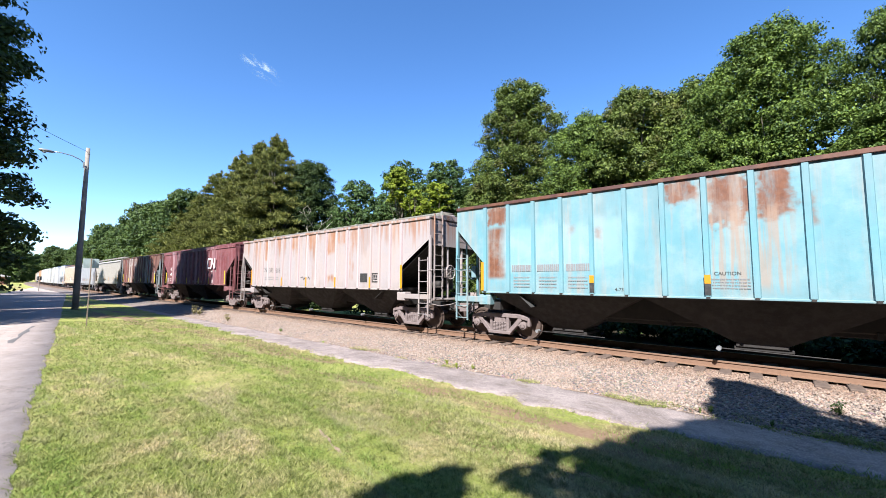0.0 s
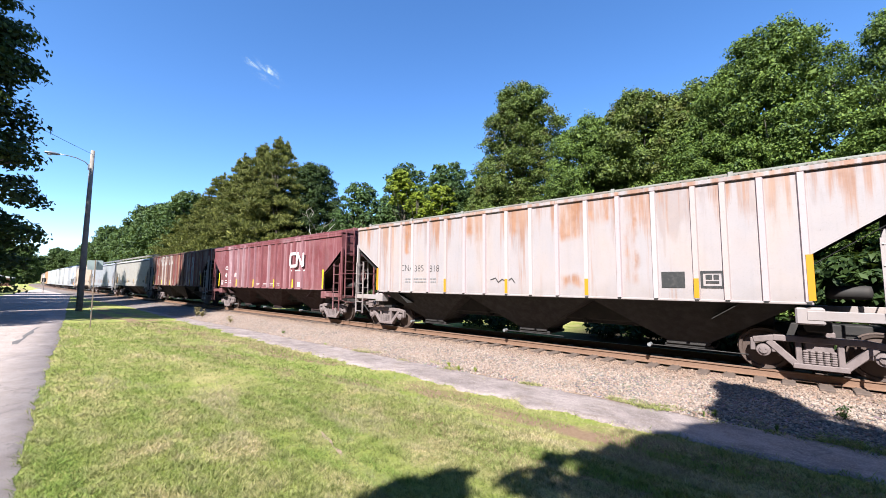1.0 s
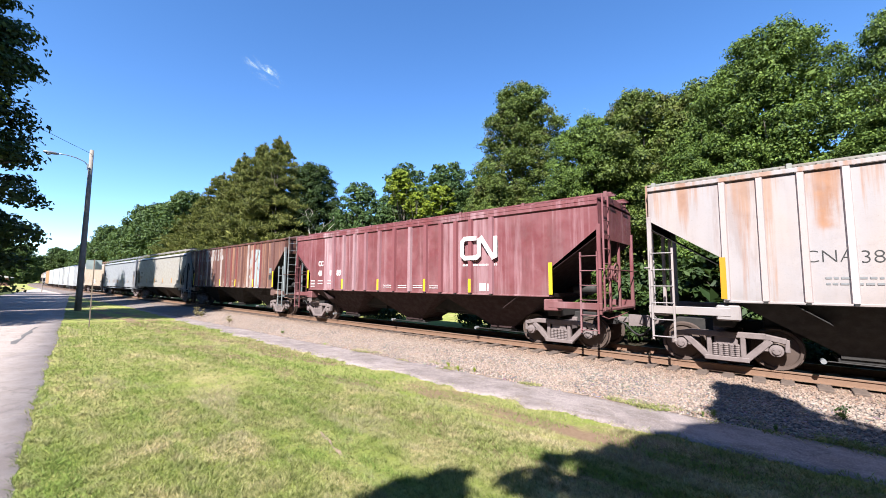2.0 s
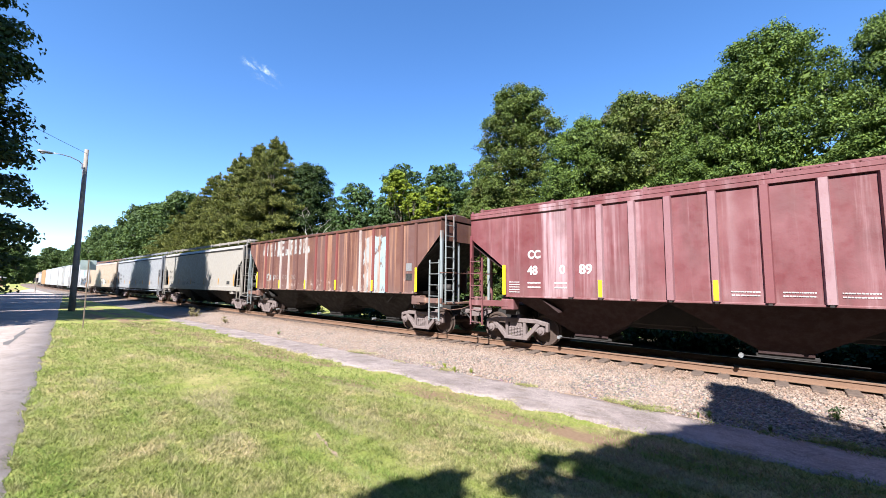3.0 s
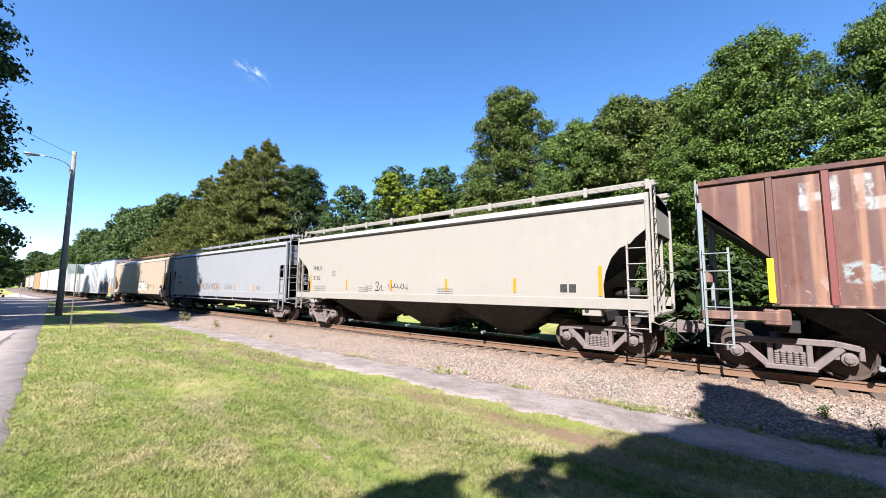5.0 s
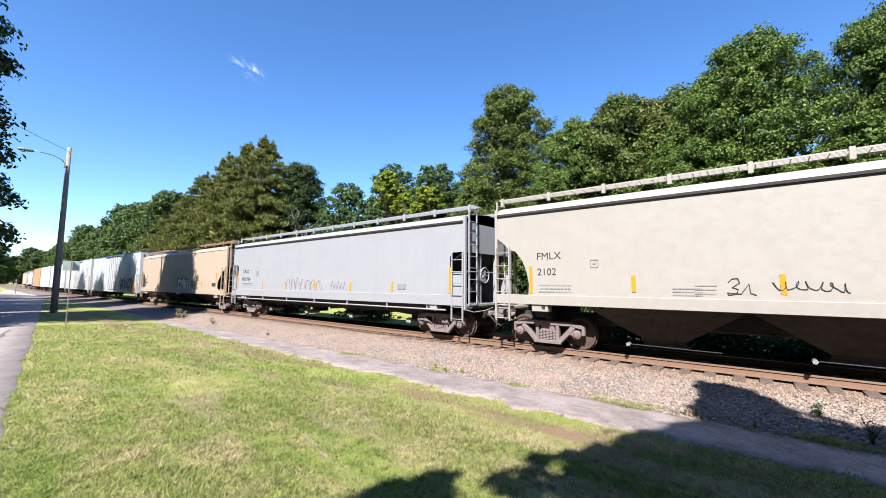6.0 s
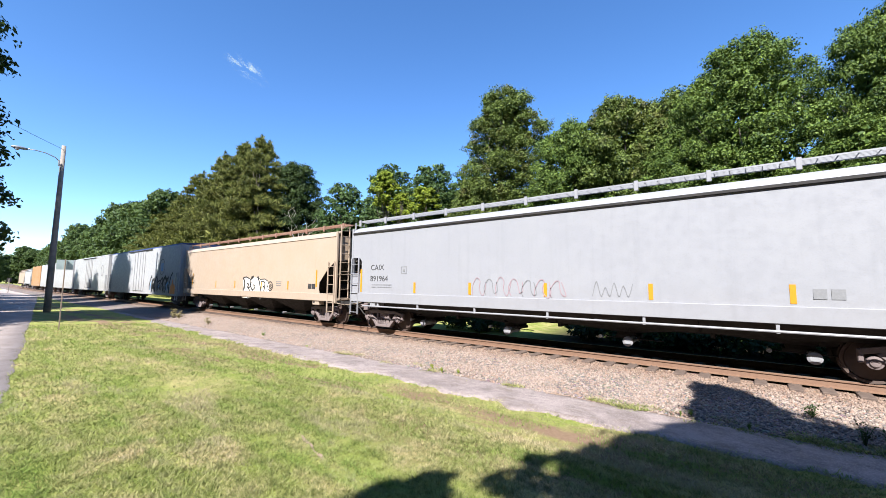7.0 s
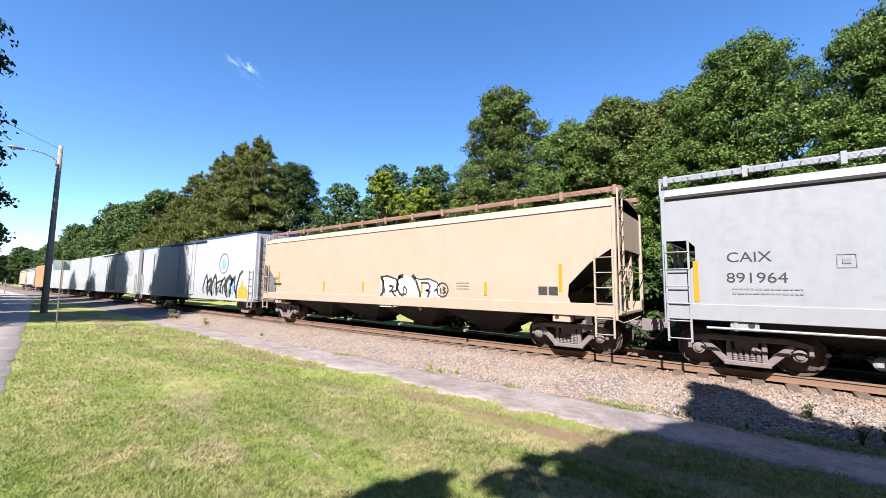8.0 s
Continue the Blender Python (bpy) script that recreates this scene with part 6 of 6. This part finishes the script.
def make_sign():
    sign = thing("road_sign", "white sign plate seen from behind on a thin steel post", "sign", m=pose(-23.2, -9.22, float(ground_z(-9.2))))
    bm = bmesh.new()
    prism(bm, [(-0.035, -0.3), (0.035, -0.3), (0.035, 3.0), (-0.035, 3.0)], -0.02, 0.015)
    part("post", bm, plain("sign_post", (0.20, 0.15, 0.11), 0.8, 0.1, 0.4), sign)
    bm = box(bmesh.new(), -0.07, -0.058, -0.27, 0.27, 2.55, 2.97, 0.004)
    part("plate", bm, plain("sign_plate", (0.36, 0.43, 0.41), 0.5, 0.1, 0.15), sign, "blank white sign plate")


def wire(a, b, sag, name="overhead_wire"):
    a, b = Vector(a), Vector(b)
    pts = [a.lerp(b, k / 12) - Vector((0, 0, sag * 4 * (k / 12) * (1 - k / 12))) for k in range(13)]
    return tagged(link_bm(name, tube(bmesh.new(), pts, 0.012, 5), M_BLACK), "thin black overhead wire strung from the pole", "wire")


def make_crossing_post(x, y):
    post = thing("crossing_post", "dark small sign on a post by the line", "sign", m=pose(x, y, float(ground_z(y))))
    part("post", tube(bmesh.new(), [(0, 0, -0.2), (0, 0, 2.5)], 0.06, 8), M_WOODPOLE, post)
    part("plate", box(bmesh.new(), -0.08, -0.065, -0.28, 0.28, 1.9, 2.6, 0.01), M_INK, post)


def make_house():
    house = thing("house", "low brown house with a pale roof far off", "house", m=pose(-215, -11.5, -0.12))
    part("wall", box(bmesh.new(), -5, 5, -4.5, 4.5, -0.2, 2.9, 0.03), plain("brown_siding", (0.20, 0.09, 0.06), 0.8), house)
    bm = bmesh.new()
    loft(bm, [[(x, -5.2, 2.82), (x, 0, 4.3), (x, 5.2, 2.82), (x, 5.2, 2.7), (x, -5.2, 2.7)] for x in (-5.5, 5.5)])
    bmesh.ops.recalc_face_normals(bm, faces=bm.faces)
    part("roof", bm, plain("pale_roof", (0.5, 0.47, 0.45), 0.8), house)
    for y in (-2.5, 2.2):
        w = part("window", box(bmesh.new(), 4.99, 5.05, y - 0.7, y + 0.7, 0.9, 2.2, 0.01), plain("window_trim", (0.7, 0.7, 0.68), 0.5), house)
        part("pane", box(bmesh.new(), 5.04, 5.06, y - 0.6, y + 0.6, 1.0, 2.1), plain("dark_pane", (0.03, 0.035, 0.04), 0.1), w)


make_street_lamp()
make_sign()
wire((-36.8, -8.1, 10.9), (-6.0, -24.0, 10.0), 0.5)
wire((-150, -60, 11.0), (-150, 12, 11.0), 0.8)
make_crossing_post(-100.5, -5.9)
make_house()


def make_cloud():
    n = Nodes("cloud_wisp", 1.0, spec=0.0)
    wisp = n.noise(1.5, 7, 0.62, stretch=(0.02, 0.055, 1), distort=0.4)
    r = n.tree.nodes.new("ShaderNodeVectorMath")
    r.operation = "LENGTH"
    n.link(n.mapped((1 / 48, 1 / 20, 1)), r.inputs[0])
    m = n.math("MULTIPLY", n.ramp(wisp, 0.45, 0.75), n.ramp(r.outputs["Value"], 1.0, 0.1), True)
    n.colour((0.9, 0.92, 0.95))
    n.link(n.math("MULTIPLY", m, 0.85), n.bsdf.inputs["Alpha"])
    eye = Vector(EYE)
    way = cam_pose(40.36, 4.72, 0.3).to_3x3() @ Vector(((463 - 784) / 686.4, (441 - 122) / 686.4, -1)).normalized()
    c = mesh_from("cloud", [(-50, -22, 0), (50, -22, 0), (50, 22, 0), (-50, 22, 0)], [(0, 1, 2, 3)], n.mat)
    c.matrix_basis = look(eye + way * 900, eye) @ pose(0, 0, 0, 0, 0, 208)
    c.visible_shadow = False
    return tagged(c, "faint white wisp of high cloud", "cloud", kind="structure")


make_cloud()


def tar_seam(pts, width, lift, name, label, mat):
    """A long irregular patch that lies on the ground."""
    v, f = [], []
    for i, (x, y) in enumerate(pts):
        w = width * (0.6 + 0.4 * math.sin(i * 2.1)) / 2
        z = float(ground_z(y)) + lift
        v += [(x, y - w, z), (x, y + w, z)]
        if i:
            f.append((2 * i - 2, 2 * i, 2 * i + 1, 2 * i - 1))
    return tagged(mesh_from(name, v, f, mat), label, "patch", kind="structure")


M_TAR = plain("old_tar", (0.10, 0.09, 0.085), 0.8, 0, 0.4, (0.2, 0.18, 0.17), 5)
tar_seam([(-18.0, -11.62), (-18.8, -11.56), (-19.7, -11.36), (-20.6, -11.3), (-21.6, -11.12), (-22.8, -11.0), (-24.0, -10.78)], 0.20, 0.016, "road_patch", "dark tar patch along the street", M_TAR)
M_SOIL = plain("bare_soil", (0.24, 0.17, 0.12), 0.95, 0, 0.5, (0.12, 0.09, 0.06), 6)
tar_seam([(-4.0, -9.40), (-4.12, -9.36), (-4.3, -9.33), (-4.48, -9.25), (-4.66, -9.22), (-4.85, -9.15)], 0.055, 0.02, "soil_scar", "narrow bare soil scar in the lawn", M_SOIL)

for k, (xa, xb) in enumerate(((-15.0, -9.4), (-8.6, -4.9), (-4.2, 1.9))):
    tar_seam([(xa + (xb - xa) * i / 24, path_north(xa + (xb - xa) * i / 24) - 0.10 + 0.05 * wob(i * 0.37, 1.0, 30 + k)) for i in range(25)], 0.09, 0.02, "path_seam", "dark soil seam along the broken path edge", M_SOIL)

# ---- weeds, lawn blades, ballast stones ----
def weed(x, y, size, seed, mat, count=60, name="weed", label="low green weed tuft at the edge of the ballast", spread=0.5):
    rnd = np.random.default_rng(seed)
    plant_ = thing(name, label, "weed", m=pose(x, y, float(ground_z(y)) + (0.04 if y > -4.6 else 0)))
    bm = bmesh.new()
    tips = []
    for i in range(9):
        a = rnd.random() * 6.283
        tip = (math.cos(a) * size * spread * rnd.random(), math.sin(a) * size * spread * rnd.random(), size * (0.5 + 0.6 * rnd.random()))
        tube(bm, [(0, 0, -0.03), (tip[0] * 0.4, tip[1] * 0.4, tip[2] * 0.55), tip], [0.008, 0.006, 0.002], 4)
        tips += [tip, (tip[0] * 0.6, tip[1] * 0.6, tip[2] * 0.6)]
    part("stem", bm, mat, plant_)
    v, f = leaf_cloud(tips, [size * 0.22] * len(tips), count * 11, size * 0.065, rnd)
    mesh_from("leaves", v, f, mat, plant_)


M_DRY = make_leaf("dry_weed", (0.16, 0.13, 0.06), (0.30, 0.25, 0.12))
for i, (x, y, s) in enumerate(((0.72, -3.15, 0.30), (1.15, -4.15, 0.27), (1.42, -4.05, 0.29), (-27.6, -3.7, 0.5), (-26.9, -3.6, 0.42), (-22.2, -3.75, 0.32), (-6.6, -4.3, 0.12), (-6.2, -4.4, 0.10), (-5.8, -4.25, 0.10), (-1.05, -4.3, 0.07), (-0.9, -4.22, 0.10), (-0.12, -4.35, 0.08), (-16.0, -4.0, 0.16))):
    weed(x, y, s, 40 + i, M_LEAF_S if i < 3 else M_DRY if i < 6 else M_LEAF_Y if i < 9 else M_LEAF, 14 if i < 3 else 34)


def scatter_blades(count):
    rnd = np.random.default_rng(8)
    r = 2.0 * (26.0 / 2.0) ** rnd.random(count)
    a = rnd.uniform(radians(-22), radians(118), count)
    x, y = -np.sin(a) * r, EYE[1] + np.cos(a) * r
    more = 150000                                   # a thin even cover round about
    x = np.concatenate([x, rnd.uniform(-8, 12, more)])
    y = np.concatenate([y, rnd.uniform(-13.6, -5.7, more)])
    near = 70000
    nr, na = 2.1 * np.sqrt(rnd.random(near)), rnd.uniform(0, 6.283, near)
    x, y = np.concatenate([x, nr * np.cos(na)]), np.concatenate([y, EYE[1] + nr * np.sin(na)])
    r = np.concatenate([r, np.full(more, 4.0), np.full(near, 5.0)])
    count = count + more + near
    edge = np.array([road_edge(k) for k in x])
    far = np.array([path_south(k) for k in x])
    tuft = np.array([noise.noise((k * 1.1, j * 1.1, 2.0)) for k, j in zip(x, y)])
    keep = (y > edge - 0.01 + 0.025 * rnd.normal(size=count)) & (y < far + 0.02 + 0.10 * rnd.normal(size=count)) & (tuft > -0.9 + (1.75 * rnd.random(count) + 0.3) * np.clip((y + 7.6) / 0.9, 0, 1) * np.clip((x + 11) / 3, 0, 1) * np.clip(-0.5 - x, 0, 1))
    x, y, r = x[keep], y[keep], r[keep]
    # tufts along the far edge of the path
    ex = 3.5 - 17.0 * rnd.random(26000) ** 1.4
    ey = np.array([path_north(k) for k in ex]) - 0.05 + 0.13 * rnd.normal(size=len(ex))
    clump = np.array([noise.noise((k * 1.3, j * 2.0, 9.0)) for k, j in zip(ex, ey)])
    ek = clump > np.where(ex > -1.2, -0.15, 0.22)
    x, y = np.concatenate([x, ex[ek]]), np.concatenate([y, ey[ek]])
    r = np.concatenate([r, np.full(ek.sum(), 9.0)])
    m = len(x)
    z = ground_z(y) - 0.005 + 0.03 * (y > -4.5)
    tall = np.array([noise.noise((k * 5.0, j * 5.0, 7.0)) for k, j in zip(x, y)])
    h = (0.020 + 0.030 * rnd.random(m)) * (1 + 0.03 * r) * (1.0 + 0.8 * np.clip(tall, -0.6, 1))
    w = 0.0040 * (1 + 0.12 * r)
    b = rnd.uniform(0, 6.283, m)
    lean = rnd.normal(size=(m, 2)) * 0.8
    dx, dy = np.cos(b) * w, np.sin(b) * w
    v = np.empty((m, 3, 3))
    v[:, 0] = np.stack([x - dx, y - dy, z], 1)
    v[:, 1] = np.stack([x + dx, y + dy, z], 1)
    v[:, 2] = np.stack([x + lean[:, 0] * h, y + lean[:, 1] * h, z + h], 1)
    ob = mesh_from("grass", v.reshape(-1, 3), np.arange(m * 3).reshape(-1, 3), M_BLADE)
    return tagged(ob, "short mown grass blades, partly dry and yellow", "grass", kind="stuff")


def scatter_stones(count):
    rnd = np.random.default_rng(9)
    x = 5.0 - 34.0 * rnd.random(count) ** 1.25
    y = rnd.uniform(-4.5, -0.95, count) + 0.05 * rnd.normal(size=count)
    ys = [-4.62, -4.3, -3.4, -2.5, -1.6, 0]
    z = np.interp(y, ys, [-0.42, -0.335, -0.295, -0.245, -0.235, -0.23]) + rnd.uniform(-0.006, 0.012, count)
    s = rnd.uniform(0.014, 0.040, count)
    base = np.array([(1, 0, 0), (-1, 0, 0), (0, 1, 0), (0, -1, 0), (0, 0, 0.8), (0, 0, -0.8)])
    v = base[None] * (s[:, None, None] * rnd.uniform(0.6, 1.25, (count, 6, 1)))
    v = v + rnd.normal(size=(count, 6, 3)) * (s[:, None, None] * 0.22)
    c, n = np.cos(rnd.uniform(0, 6.283, count)), None
    q = np.sqrt(1 - c ** 2)
    vx = v[..., 0] * c[:, None] - v[..., 1] * q[:, None]
    vy = v[..., 0] * q[:, None] + v[..., 1] * c[:, None]
    v = np.stack([vx + x[:, None], vy + y[:, None], v[..., 2] + z[:, None]], 2)
    f = np.array([(0, 2, 4), (2, 1, 4), (1, 3, 4), (3, 0, 4), (1, 2, 5), (3, 1, 5), (0, 3, 5)])
    faces = (f[None] + 6 * np.arange(count)[:, None, None]).reshape(-1, 3)
    return tagged(mesh_from("ballast_stones", v.reshape(-1, 3), faces, M_STONE), "loose crushed pinkish grey ballast stones", "ballast", kind="stuff")


def brush_strip():
    """Knee-high weeds along the far side of the ballast, with gaps towards the west."""
    rnd = np.random.default_rng(31)
    k = 900
    x = rnd.uniform(-40, 22, k)
    gap = np.array([noise.noise((v * 0.22, 3.0, 1.0)) for v in x])
    x = x[(x > -6.5) | (gap < -0.02)]
    k = len(x)
    c = np.stack([x, rnd.uniform(4.3, 5.6, k), -0.35 + rnd.uniform(0.0, 0.55, k)], 1)
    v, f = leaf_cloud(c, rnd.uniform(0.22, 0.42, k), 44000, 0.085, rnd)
    # The darkened leaf colour holds the shade behind the train.
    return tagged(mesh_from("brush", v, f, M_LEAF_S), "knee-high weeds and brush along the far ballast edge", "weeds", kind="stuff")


brush_strip()
scatter_blades(620000)
scatter_stones(62000)


# ---- what moves ----
SURGE = ((0.0, 0.08), (0.5, -0.17), (1.0, -0.02), (1.5, 0.08), (2.5, 0.0), (3.0, -0.05), (3.5, -0.07), (4.0, 0.0), (4.5, 0.08), (5.0, 0.0), (7.0, 0.0), (7.5, -0.12), (8.0, 0.05))


def run(t):
    """Metres that the train has gone after t seconds: slack between the cars lets it surge a little."""
    return SPEED * t + float(np.interp(t, [k for k, _ in SURGE], [v for _, v in SURGE]))


def motions():
    for car, x in CARS:
        walk(car, [(0.5 * i, on_track(x + run(0.5 * i))) for i in range(17)])
    for wheel, dx in WHEELS:
        rate = math.degrees(SPEED / 0.457) / FPS
        walk(wheel, [(i / FPS, pose(dx, 0, 0.457, 0, rate * i, 0)) for i in range(8 * FPS + 1)])


motions()
